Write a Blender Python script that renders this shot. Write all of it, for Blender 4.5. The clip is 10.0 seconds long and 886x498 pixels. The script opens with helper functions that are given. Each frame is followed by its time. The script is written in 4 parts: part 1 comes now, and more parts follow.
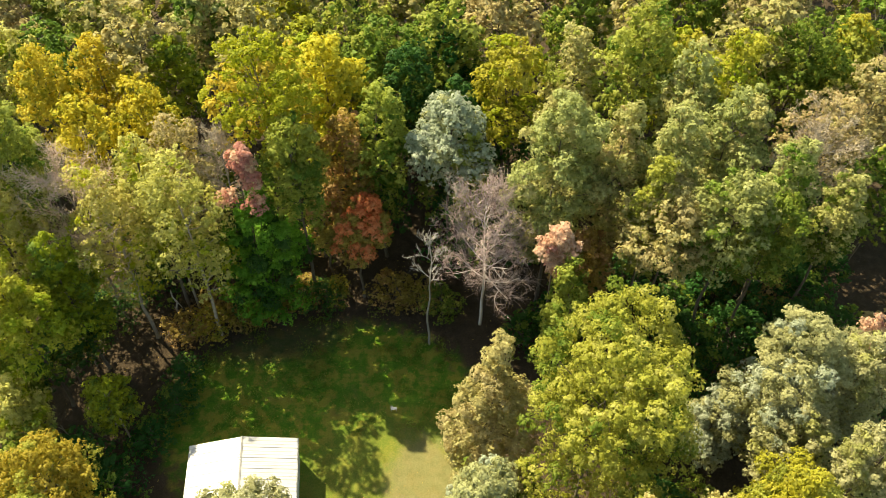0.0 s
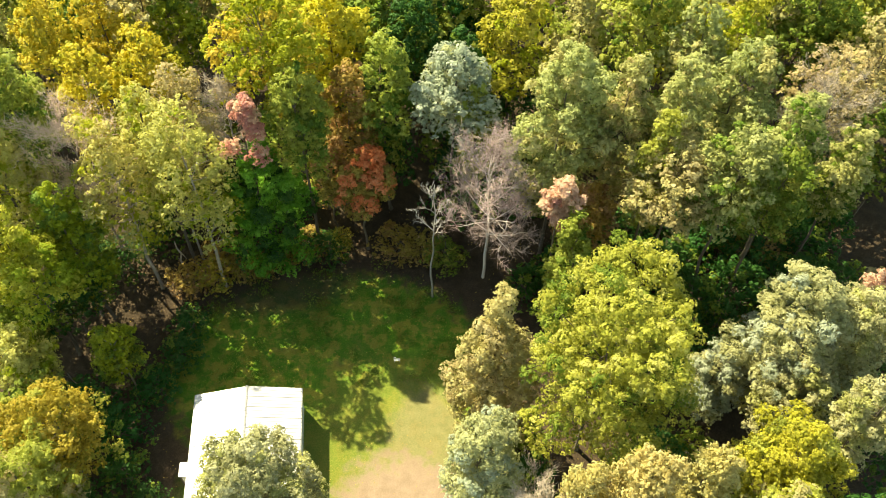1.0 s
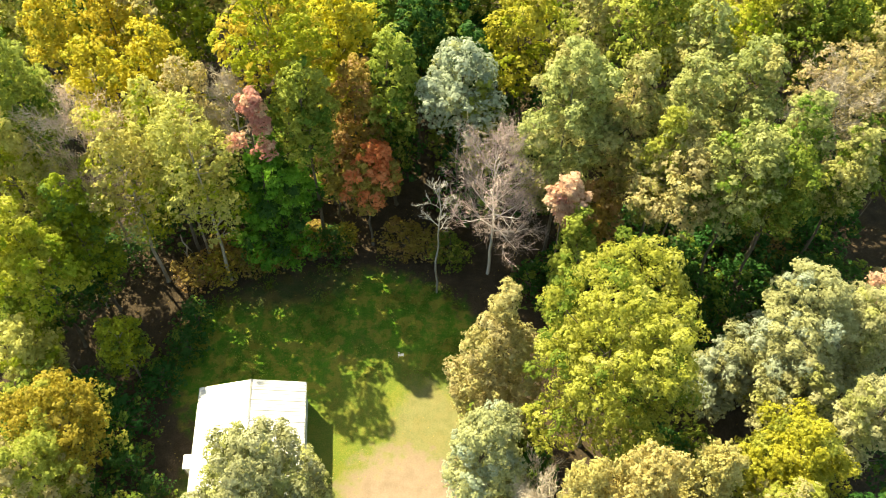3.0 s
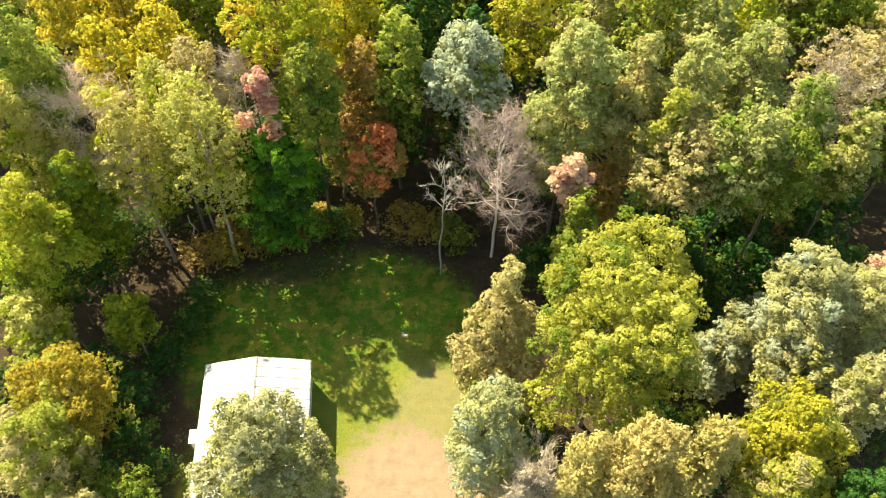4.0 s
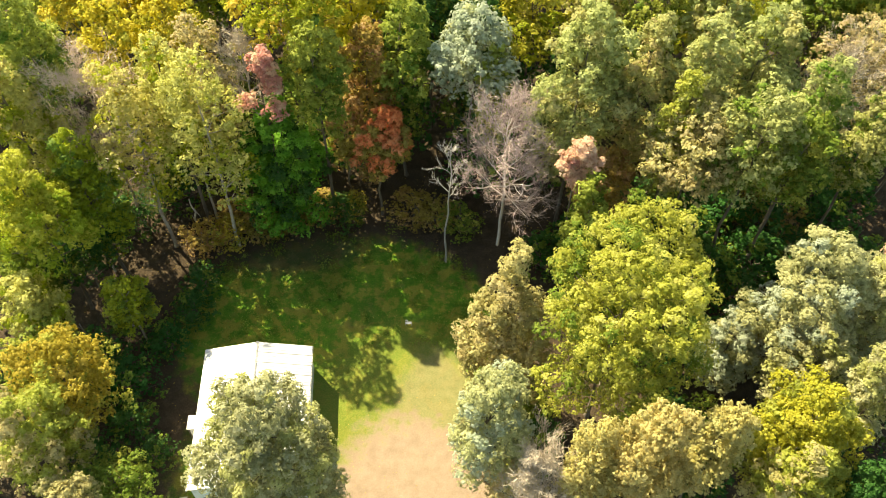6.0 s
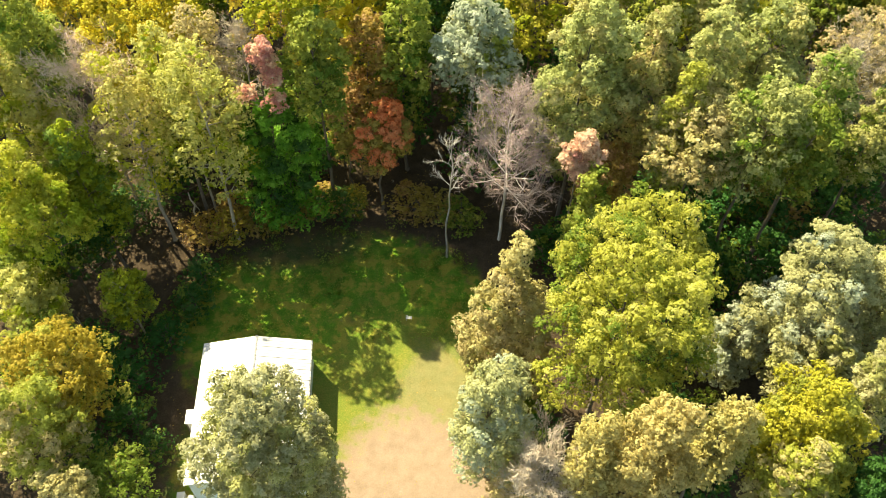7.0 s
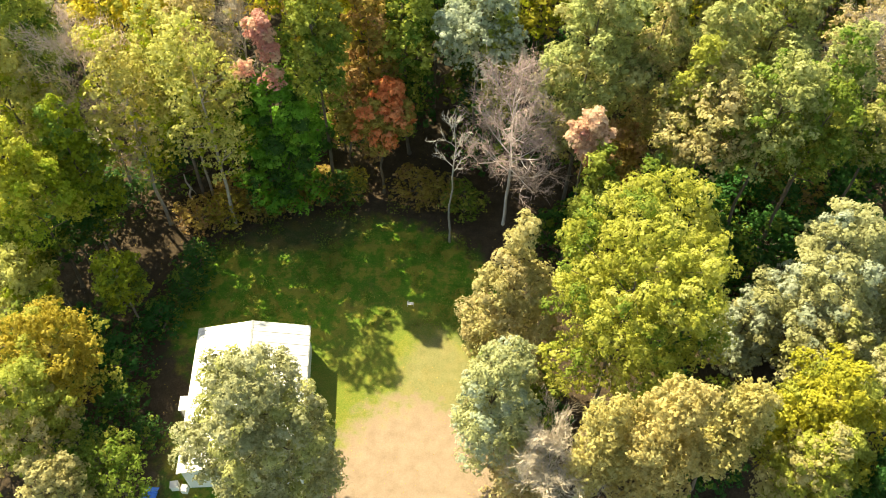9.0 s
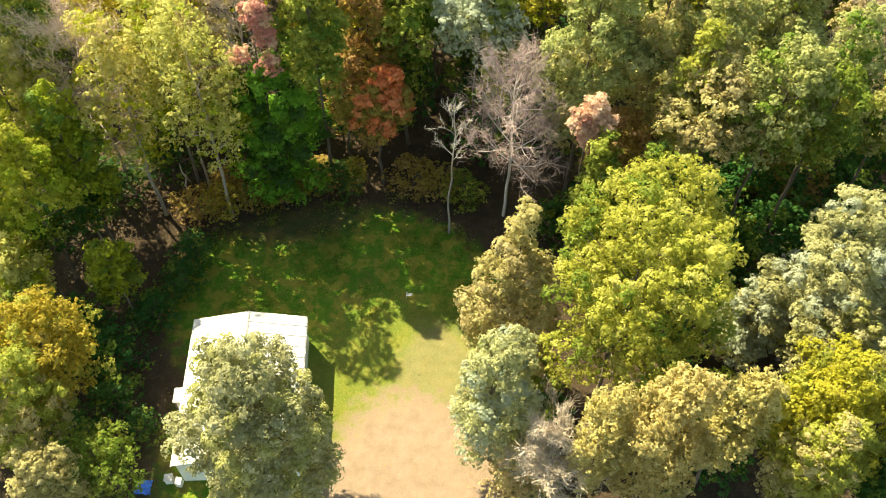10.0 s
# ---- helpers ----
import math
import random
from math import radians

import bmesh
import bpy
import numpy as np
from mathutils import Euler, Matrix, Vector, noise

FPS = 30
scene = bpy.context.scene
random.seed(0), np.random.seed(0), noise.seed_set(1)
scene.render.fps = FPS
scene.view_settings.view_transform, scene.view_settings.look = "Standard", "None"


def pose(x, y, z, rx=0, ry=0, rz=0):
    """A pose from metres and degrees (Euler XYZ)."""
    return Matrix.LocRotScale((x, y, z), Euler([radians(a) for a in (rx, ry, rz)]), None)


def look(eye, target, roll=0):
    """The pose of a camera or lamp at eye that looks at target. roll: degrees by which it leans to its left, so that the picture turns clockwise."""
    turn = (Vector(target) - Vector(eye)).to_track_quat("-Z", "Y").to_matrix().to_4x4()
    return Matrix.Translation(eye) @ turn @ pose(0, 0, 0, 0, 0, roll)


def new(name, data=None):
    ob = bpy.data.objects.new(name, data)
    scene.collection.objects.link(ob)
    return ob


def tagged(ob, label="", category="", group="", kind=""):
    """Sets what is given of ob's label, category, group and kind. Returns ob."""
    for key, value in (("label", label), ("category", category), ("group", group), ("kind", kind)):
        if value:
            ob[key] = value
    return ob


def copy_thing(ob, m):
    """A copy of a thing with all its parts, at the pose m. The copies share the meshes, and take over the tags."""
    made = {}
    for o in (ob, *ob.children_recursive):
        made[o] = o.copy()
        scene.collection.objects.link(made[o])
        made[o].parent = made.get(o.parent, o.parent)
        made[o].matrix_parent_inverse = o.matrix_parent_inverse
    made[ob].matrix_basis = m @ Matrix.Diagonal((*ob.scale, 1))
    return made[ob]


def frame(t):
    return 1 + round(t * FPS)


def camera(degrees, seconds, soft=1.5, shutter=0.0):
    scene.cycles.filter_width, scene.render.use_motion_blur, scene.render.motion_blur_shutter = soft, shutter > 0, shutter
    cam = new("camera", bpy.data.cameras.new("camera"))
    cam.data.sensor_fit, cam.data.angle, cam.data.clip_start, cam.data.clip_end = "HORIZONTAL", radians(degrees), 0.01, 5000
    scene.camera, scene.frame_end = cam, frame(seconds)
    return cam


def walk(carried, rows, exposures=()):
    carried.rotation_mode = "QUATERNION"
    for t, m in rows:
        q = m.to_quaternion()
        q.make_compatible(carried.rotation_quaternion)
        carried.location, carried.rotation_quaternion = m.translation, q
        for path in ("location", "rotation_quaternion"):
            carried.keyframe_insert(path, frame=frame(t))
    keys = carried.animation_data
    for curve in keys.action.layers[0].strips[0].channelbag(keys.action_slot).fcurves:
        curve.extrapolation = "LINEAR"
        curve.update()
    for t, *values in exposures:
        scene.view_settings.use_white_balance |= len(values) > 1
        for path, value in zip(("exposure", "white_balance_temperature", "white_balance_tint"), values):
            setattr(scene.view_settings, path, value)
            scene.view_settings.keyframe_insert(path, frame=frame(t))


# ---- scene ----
cam = camera(56.2, 10.0, soft=0.9)
PATH = [
    (0, (-1.145, 10.872, 60.096), (-1.089, 12.159, 58.566), 0.8),
    (0.1, (-1.147, 10.846, 60.072), (-1.094, 12.09, 58.508), 0.85),
    (0.2, (-1.149, 10.82, 60.05), (-1.098, 12.025, 58.453), 0.9),
    (0.3, (-1.149, 10.819, 60.048), (-1.098, 12.021, 58.45), 0.9),
    (0.5, (-1.149, 10.819, 60.048), (-1.098, 12.021, 58.45), 0.9),
    (1, (-1.198, 10.801, 60.023), (-1.151, 12.002, 58.424), 1.0),
    (1.5, (-1.144, 10.829, 60.017), (-1.104, 12.028, 58.418), 0.9),
    (2, (-1.164, 10.826, 59.982), (-1.128, 12.025, 58.382), 1.0),
    (2.2, (-1.164, 10.807, 59.979), (-1.128, 12.006, 58.378), 1.0),
    (3.3, (-1.152, 10.217, 59.878), (-1.122, 11.415, 58.277), 1.06),
    (3.5, (-1.145, 9.875, 59.82), (-1.119, 11.072, 58.218), 1.1),
    (4, (-1.144, 9.191, 59.756), (-1.121, 10.382, 58.15), 1.1),
    (4.5, (-1.202, 8.966, 59.413), (-1.181, 10.16, 57.809), 1.2),
    (5, (-1.26, 8.927, 58.911), (-1.242, 10.122, 57.307), 1.2),
    (5.5, (-1.308, 8.937, 58.371), (-1.291, 10.132, 56.768), 1.3),
    (7, (-1.215, 8.914, 57.258), (-1.204, 10.109, 55.654), 1.4),
    (7.5, (-1.267, 8.943, 56.68), (-1.257, 10.14, 55.077), 1.4),
    (8, (-1.219, 8.951, 56.082), (-1.211, 10.147, 54.479), 1.4),
    (8.5, (-1.214, 8.949, 55.48), (-1.207, 10.146, 53.878), 1.4),
    (9, (-1.19, 8.986, 54.891), (-1.185, 10.183, 53.289), 1.3),
    (9.5, (-1.166, 9.035, 54.304), (-1.161, 10.23, 52.7), 1.4),
    (10, (-1.095, 9.06, 53.678), (-1.091, 10.255, 52.075), 1.3),
]
EXPOSURES = [(0.0, 1.54, 9000, -2), (0.3, 1.75, 9000, -4), (1.0, 1.90, 9000, -6), (2.0, 1.95, 9000, -7), (3.5, 1.95, 9000, -5), (5.0, 1.95, 9000, -3), (10.0, 1.95, 9000, -3)]
walk(cam, [(t, look(eye, target, roll)) for t, eye, target, roll in PATH], EXPOSURES)

# ---- light ----
SUN_FROM = Vector((-1.83, 1.98, 2.9)).normalized()
world = bpy.data.worlds.new("sky")
scene.world = world
world.use_nodes = True
sky = world.node_tree.nodes.new("ShaderNodeTexSky")
sky.sky_type = 'NISHITA'
sky.sun_disc = False
sky.sun_elevation = math.asin(SUN_FROM.z)
sky.sun_rotation = math.atan2(SUN_FROM.x, SUN_FROM.y)
background = world.node_tree.nodes["Background"]
background.inputs["Strength"].default_value = 0.115
world.node_tree.links.new(sky.outputs["Color"], background.inputs["Color"])
sun_data = bpy.data.lights.new("sun", 'SUN')
sun_data.energy = 4.8
sun_data.angle = radians(0.53)
sun_data.color = (1.0, 0.94, 0.84)
sun = new("sun", sun_data)
sun.matrix_world = look(SUN_FROM * 200, (0, 0, 0))


# ---- materials ----
def material(name):
    m = bpy.data.materials.new(name)
    m.use_nodes = True
    return m, m.node_tree.nodes, m.node_tree.links, m.node_tree.nodes["Principled BSDF"]


def ramp(nodes, stops):
    r = nodes.new("ShaderNodeValToRGB")
    r.color_ramp.elements[0].position, r.color_ramp.elements[0].color = stops[0][0], (*stops[0][1], 1)
    r.color_ramp.elements[1].position, r.color_ramp.elements[1].color = stops[-1][0], (*stops[-1][1], 1)
    for pos, col in stops[1:-1]:
        e = r.color_ramp.elements.new(pos)
        e.color = (*col, 1)
    return r


def math_node(nodes, links, op, a, b=None, clamp=False):
    n = nodes.new("ShaderNodeMath")
    n.operation, n.use_clamp = op, clamp
    for i, v in enumerate((a, b)):
        if v is None:
            continue
        if isinstance(v, (int, float)):
            n.inputs[i].default_value = v
        else:
            links.new(v, n.inputs[i])
    return n.outputs[0]


def mix_colour(nodes, links, fac, a, b, blend='MIX'):
    n = nodes.new("ShaderNodeMix")
    n.data_type, n.blend_type = 'RGBA', blend
    for sock, v in ((n.inputs[0], fac), (n.inputs[6], a), (n.inputs[7], b)):
        if isinstance(v, (int, float)):
            sock.default_value = v
        elif isinstance(v, tuple):
            sock.default_value = (*v, 1)
        else:
            links.new(v, sock)
    return n.outputs[2]


def noise_node(nodes, links, scale, detail=4, vector=None, rough=0.55):
    n = nodes.new("ShaderNodeTexNoise")
    n.inputs["Scale"].default_value, n.inputs["Detail"].default_value = scale, detail
    n.inputs["Roughness"].default_value = rough
    if vector is not None:
        links.new(vector, n.inputs["Vector"])
    return n.outputs[0]


def leaf_material(name, dark, mid, light):
    """Leaves: each leaf its own tint, with patches along the crown and a shift from tree to tree."""
    m, nodes, links, shader = material(name)
    geo = nodes.new("ShaderNodeNewGeometry")
    info = nodes.new("ShaderNodeObjectInfo")
    coord = nodes.new("ShaderNodeTexCoord")
    patch = noise_node(nodes, links, 0.55, 3, coord.outputs["Object"])
    island = geo.outputs["Random Per Island"]
    tuft = noise_node(nodes, links, 2.4, 2, coord.outputs["Object"])
    spread = math_node(nodes, links, 'MULTIPLY_ADD', island, 0.14)
    links.new(math_node(nodes, links, 'MULTIPLY_ADD', tuft, 1.3), nodes[-2].inputs[2])
    nodes[-1].inputs[2].default_value = -0.72
    shift = math_node(nodes, links, 'MULTIPLY_ADD', patch, 1.7)
    nodes[-1].inputs[2].default_value = -0.35
    where = math_node(nodes, links, 'ADD', spread, shift, True)
    r = ramp(nodes, [(0.0, dark), (0.45, mid), (1.0, light)])
    links.new(where, r.inputs[0])
    hsv = nodes.new("ShaderNodeHueSaturation")
    hue = math_node(nodes, links, 'MULTIPLY_ADD', info.outputs["Random"], 0.03)
    nodes[-1].inputs[2].default_value = 0.485
    val = math_node(nodes, links, 'MULTIPLY_ADD', island, 0.12)
    nodes[-1].inputs[2].default_value = 0.85
    links.new(hue, hsv.inputs["Hue"])
    links.new(val, hsv.inputs["Value"])
    links.new(r.outputs[0], hsv.inputs["Color"])
    links.new(hsv.outputs[0], shader.inputs["Base Color"])
    shader.inputs["Roughness"].default_value = 0.55
    shader.inputs["Specular IOR Level"].default_value = 0.14
    trans = nodes.new("ShaderNodeBsdfTranslucent")
    links.new(hsv.outputs[0], trans.inputs["Color"])
    mix = nodes.new("ShaderNodeMixShader")
    mix.inputs[0].default_value = 0.52
    links.new(shader.outputs[0], mix.inputs[1])
    links.new(trans.outputs[0], mix.inputs[2])
    links.new(mix.outputs[0], nodes["Material Output"].inputs["Surface"])
    return m


LEAF = {
    "olive": leaf_material("olive_leaves", (.17, .20, .028), (.33, .355, .065), (.50, .51, .125)),
    "straw": leaf_material("straw_leaves", (.33, .32, .07), (.52, .50, .145), (.65, .61, .235)),
    "tan": leaf_material("tan_leaves", (.29, .24, .10), (.46, .39, .18), (.61, .53, .28)),
    "khaki": leaf_material("khaki_leaves", (.28, .25, .09), (.46, .41, .17), (.60, .54, .26)),
    "lime": leaf_material("lime_leaves", (.14, .20, .015), (.31, .36, .03), (.46, .48, .06)),
    "amber": leaf_material("amber_leaves", (.24, .205, .025), (.42, .355, .05), (.56, .47, .10)),
    "dusty": leaf_material("dusty_green_leaves", (.19, .20, .085), (.36, .365, .18), (.55, .545, .34)),
    "green": leaf_material("green_leaves", (.065, .13, .015), (.15, .23, .033), (.29, .345, .07)),
    "pink": leaf_material("pink_leaves", (.46, .20, .16), (.62, .30, .24), (.72, .44, .36)),
    "deepgreen": leaf_material("deep_green_leaves", (.02, .075, .016), (.042, .125, .025), (.085, .19, .045)),
    "yellow": leaf_material("yellow_leaves", (.22, .225, .03), (.42, .40, .05), (.56, .51, .10)),
    "gold": leaf_material("gold_leaves", (.34, .285, .03), (.59, .485, .06), (.72, .61, .12)),
    "russet": leaf_material("russet_leaves", (.21, .15, .035), (.37, .265, .065), (.51, .385, .11)),
    "red": leaf_material("red_leaves", (.60, .13, .07), (.80, .22, .11), (.86, .38, .21)),
    "rust": leaf_material("rust_leaves", (.28, .17, .06), (.42, .26, .10), (.52, .37, .18)),
    "sage": leaf_material("sage_leaves", (.19, .21, .068), (.375, .39, .138), (.57, .57, .255)),
    "silver": leaf_material("silver_leaves", (.23, .26, .16), (.39, .43, .30), (.55, .58, .45)),
    "salmon": leaf_material("salmon_leaves", (.52, .32, .22), (.72, .47, .33), (.82, .63, .47)),
    "chartreuse": leaf_material("chartreuse_leaves", (.155, .195, .03), (.36, .385, .065), (.54, .54, .16)),
    "ochre": leaf_material("ochre_leaves", (.30, .24, .08), (.50, .42, .16), (.65, .56, .26)),
    "vividgreen": leaf_material("vivid_green_leaves", (.05, .20, .02), (.12, .34, .035), (.21, .45, .07)),
    "greygreen": leaf_material("grey_green_leaves", (.24, .24, .11), (.42, .415, .20), (.57, .555, .31)),
}


def bark_material(name, dark, light, scale=3.0):
    m, nodes, links, shader = material(name)
    coord = nodes.new("ShaderNodeTexCoord")
    mapping = nodes.new("ShaderNodeMapping")
    mapping.inputs["Scale"].default_value = (scale, scale, scale * 0.25)
    links.new(coord.outputs["Object"], mapping.inputs[0])
    n = noise_node(nodes, links, 4.0, 6, mapping.outputs[0], 0.7)
    r = ramp(nodes, [(0.3, dark), (0.7, light)])
    links.new(n, r.inputs[0])
    links.new(r.outputs[0], shader.inputs["Base Color"])
    shader.inputs["Roughness"].default_value = 0.9
    bump = nodes.new("ShaderNodeBump")
    bump.inputs["Strength"].default_value, bump.inputs["Distance"].default_value = 0.6, 0.03
    links.new(n, bump.inputs["Height"])
    links.new(bump.outputs[0], shader.inputs["Normal"])
    return m


BARK = bark_material("bark", (.05, .04, .03), (.16, .13, .10))
PALE_BARK = bark_material("pale_bark", (.18, .15, .12), (.42, .37, .31))
TWIG = {
    "redtwig": (bark_material("pale_pinkish_bark", (.42, .37, .34), (.66, .60, .56)), bark_material("pinkish_twigs", (.25, .18, .165), (.42, .325, .30), 1.0)),
    "greytwig": (bark_material("grey_bark", (.17, .145, .13), (.34, .305, .275)), bark_material("grey_twigs", (.30, .24, .18), (.50, .42, .33), 1.0)),
    "browntwig": (bark_material("brown_bark", (.20, .15, .12), (.38, .31, .26)), bark_material("brown_twigs", (.40, .28, .21), (.60, .46, .37), 1.0)),
    "paletwig": (bark_material("dead_pale_bark", (.17, .16, .15), (.36, .34, .31)), bark_material("dead_pale_twigs", (.3, .27, .24), (.5, .46, .42), 1.0)),
}


def ground_material():
    m, nodes, links, shader = material("ground_cover")
    coord = nodes.new("ShaderNodeTexCoord")
    where = coord.outputs["Object"]
    big = noise_node(nodes, links, 0.22, 3, where)
    mid = noise_node(nodes, links, 1.3, 5, where)
    fine = noise_node(nodes, links, 9.0, 6, where, 0.7)
    grain = noise_node(nodes, links, 45.0, 3, where, 0.7)

    def patch(cx, cy, sx, sy, rough, soft):
        mapping = nodes.new("ShaderNodeMapping")
        mapping.vector_type = 'POINT'
        mapping.inputs["Location"].default_value = (-cx / sx, -cy / sy, 0)
        mapping.inputs["Scale"].default_value = (1 / sx, 1 / sy, 0)
        links.new(where, mapping.inputs[0])
        length = nodes.new("ShaderNodeVectorMath")
        length.operation = 'LENGTH'
        links.new(mapping.outputs[0], length.inputs[0])
        wobble = math_node(nodes, links, 'MULTIPLY_ADD', mid, rough)
        links.new(length.outputs["Value"], nodes[-1].inputs[2])
        r = nodes.new("ShaderNodeMapRange")
        r.interpolation_type = 'SMOOTHSTEP'
        r.inputs[1].default_value, r.inputs[2].default_value = 1 + rough * 0.5 - soft, 1 + rough * 0.5 + soft
        r.inputs[3].default_value, r.inputs[4].default_value = 1, 0
        links.new(wobble, r.inputs[0])
        return r.outputs[0]

    litter = ramp(nodes, [(0.25, (.018, .014, .009)), (0.5, (.046, .032, .020)), (0.75, (.095, .066, .042))])
    links.new(math_node(nodes, links, 'MULTIPLY_ADD', fine, 0.6), litter.inputs[0])
    links.new(math_node(nodes, links, 'MULTIPLY', mid, 0.45), nodes[-2].inputs[2])
    grass = ramp(nodes, [(0.32, (.034, .10, .008)), (0.5, (.075, .17, .014)), (0.66, (.19, .22, .03))])
    links.new(math_node(nodes, links, 'MULTIPLY_ADD', fine, 0.5), grass.inputs[0])
    links.new(math_node(nodes, links, 'MULTIPLY', mid, 0.5), nodes[-2].inputs[2])
    # yellowish blotches in the grass colour stand in for sun flecks
    blotch = noise_node(nodes, links, 0.85, 4, where, 0.6)
    tone = nodes.new("ShaderNodeMapRange")
    tone.interpolation_type = 'SMOOTHSTEP'
    tone.inputs[1].default_value, tone.inputs[2].default_value, tone.inputs[4].default_value = 0.45, 0.6, 0.9
    links.new(blotch, tone.inputs[0])
    sun_fleck = mix_colour(nodes, links, fine, (.13, .12, .016), (.36, .31, .055))
    grass_colour = mix_colour(nodes, links, tone.outputs[0], grass.outputs[0], sun_fleck)
    dry = ramp(nodes, [(0.3, (.095, .125, .02)), (0.7, (.185, .185, .04))])
    links.new(fine, dry.inputs[0])
    sand = ramp(nodes, [(0.3, (.195, .136, .09)), (0.5, (.255, .184, .132)), (0.75, (.325, .245, .178))])
    links.new(math_node(nodes, links, 'MULTIPLY_ADD', fine, 0.45), sand.inputs[0])
    links.new(math_node(nodes, links, 'MULTIPLY', mid, 0.55), nodes[-2].inputs[2])
    lawn = patch(-9.0, 43.8, 13.0, 9.5, 0.35, 0.10)
    yard = patch(-6.7, 30.6, 12.8, 11.6, 0.3, 0.14)
    path = patch(-2.8, 25.6, 7.0, 11.0, 0.6, 0.16)
    dry_ring = patch(-3.7, 34.0, 8.2, 10.0, 0.5, 0.25)
    spur = patch(-1.2, 36.6, 3.0, 5.4, 0.8, 0.25)
    colour = mix_colour(nodes, links, math_node(nodes, links, 'MAXIMUM', lawn, yard), litter.outputs[0], grass_colour)
    bare = patch(-15.2, 52.8, 7.8, 3.6, 0.7, 0.3)
    colour = mix_colour(nodes, links, math_node(nodes, links, 'MULTIPLY', bare, 0.75), colour, litter.outputs[0])
    worn = nodes.new("ShaderNodeMapRange")
    worn.inputs[1].default_value, worn.inputs[2].default_value, worn.inputs[4].default_value = 0.54, 0.74, 0.5
    links.new(math_node(nodes, links, 'MULTIPLY_ADD', mid, 0.5), worn.inputs[0])
    links.new(math_node(nodes, links, 'MULTIPLY', big, 0.55), nodes[-2].inputs[2])
    colour = mix_colour(nodes, links, worn.outputs[0], colour, litter.outputs[0])
    colour = mix_colour(nodes, links, math_node(nodes, links, 'MULTIPLY', dry_ring, 0.8), colour, dry.outputs[0])
    colour = mix_colour(nodes, links, math_node(nodes, links, 'MAXIMUM', path, math_node(nodes, links, 'MULTIPLY', spur, 0.4)), colour, sand.outputs[0])
    links.new(colour, shader.inputs["Base Color"])
    shader.inputs["Roughness"].default_value = 0.95
    shader.inputs["Specular IOR Level"].default_value = 0.15
    bump = nodes.new("ShaderNodeBump")
    bump.inputs["Strength"].default_value, bump.inputs["Distance"].default_value = 0.7, 0.12
    links.new(math_node(nodes, links, 'ADD', fine, grain), bump.inputs["Height"])
    links.new(bump.outputs[0], shader.inputs["Normal"])
    return m


def paint_material(name, colour, rough=0.45, metal=0.0, stain=(.6, .57, .52), amount=0.35):
    m, nodes, links, shader = material(name)
    coord = nodes.new("ShaderNodeTexCoord")
    big = noise_node(nodes, links, 0.7, 5, coord.outputs["Object"], 0.65)
    fine = noise_node(nodes, links, 14.0, 4, coord.outputs["Object"], 0.6)
    r = nodes.new("ShaderNodeMapRange")
    r.inputs[1].default_value, r.inputs[2].default_value, r.inputs[4].default_value = 0.45, 0.8, amount
    links.new(big, r.inputs[0])
    c = mix_colour(nodes, links, r.outputs[0], colour, tuple(a * b for a, b in zip(colour, stain)))
    links.new(c, shader.inputs["Base Color"])
    links.new(math_node(nodes, links, 'MULTIPLY_ADD', fine, 0.25), shader.inputs["Roughness"])
    nodes[-1].inputs[2].default_value = rough - 0.12
    shader.inputs["Metallic"].default_value = metal
    return m


WHITE_METAL = paint_material("white_painted_steel", (.43, .418, .412))
WHITE_WALL = paint_material("white_wall_sheet", (.66, .66, .64), 0.6)
DARK_TRIM = paint_material("grey_trim", (.30, .31, .32), 0.5)
GREY_SHEET = paint_material("grey_sheet_metal", (.46, .47, .48), 0.5)
BLUE = paint_material("blue_tarpaulin", (.02, .13, .55), 0.5)
DARK_WOOD = paint_material("dark_weathered_wood", (.10, .08, .06), 0.8)
GROUND = ground_material()


# ---- building blocks ----
def mesh_from(name, verts, faces, mat, smooth=False):
    me = bpy.data.meshes.new(name)
    me.from_pydata(verts, [], faces)
    me.materials.append(mat)
    if smooth:
        me.shade_smooth()
    return me


def pieces_mesh(name, groups, mat):
    """A mesh of loose flat pieces; groups: arrays (n, corners, 3)."""
    me = bpy.data.meshes.new(name)
    co = np.concatenate([np.ascontiguousarray(g, dtype=np.float32).reshape(-1, 3) for g in groups])
    sizes = np.concatenate([np.full(len(g), g.shape[1], dtype=np.int32) for g in groups])
    me.vertices.add(len(co))
    me.vertices.foreach_set("co", co.ravel())
    me.loops.add(len(co))
    me.loops.foreach_set("vertex_index", np.arange(len(co), dtype=np.int32))
    me.polygons.add(len(sizes))
    me.polygons.foreach_set("loop_start", np.concatenate([[0], np.cumsum(sizes)[:-1]]).astype(np.int32))
    me.update(calc_edges=True)
    me.materials.append(mat)
    return me


def part(name, data, mat, parent, label=""):
    if isinstance(data, bmesh.types.BMesh):
        me = bpy.data.meshes.new(name)
        data.to_mesh(me)
        data.free()
        me.materials.append(mat)
    else:
        me = data
    ob = new(name, me)
    ob.parent = parent
    if label:
        ob["label"] = label
    return ob


def box_bm(x0, x1, y0, y1, z0, z1, bevel=0.0):
    bm = bmesh.new()
    bmesh.ops.create_cube(bm, size=1, matrix=Matrix.Translation(((x0 + x1) / 2, (y0 + y1) / 2, (z0 + z1) / 2)) @ Matrix.Diagonal((x1 - x0, y1 - y0, z1 - z0, 1)))
    if bevel:
        bmesh.ops.bevel(bm, geom=bm.edges[:], offset=bevel, segments=2, affect='EDGES')
    return bm


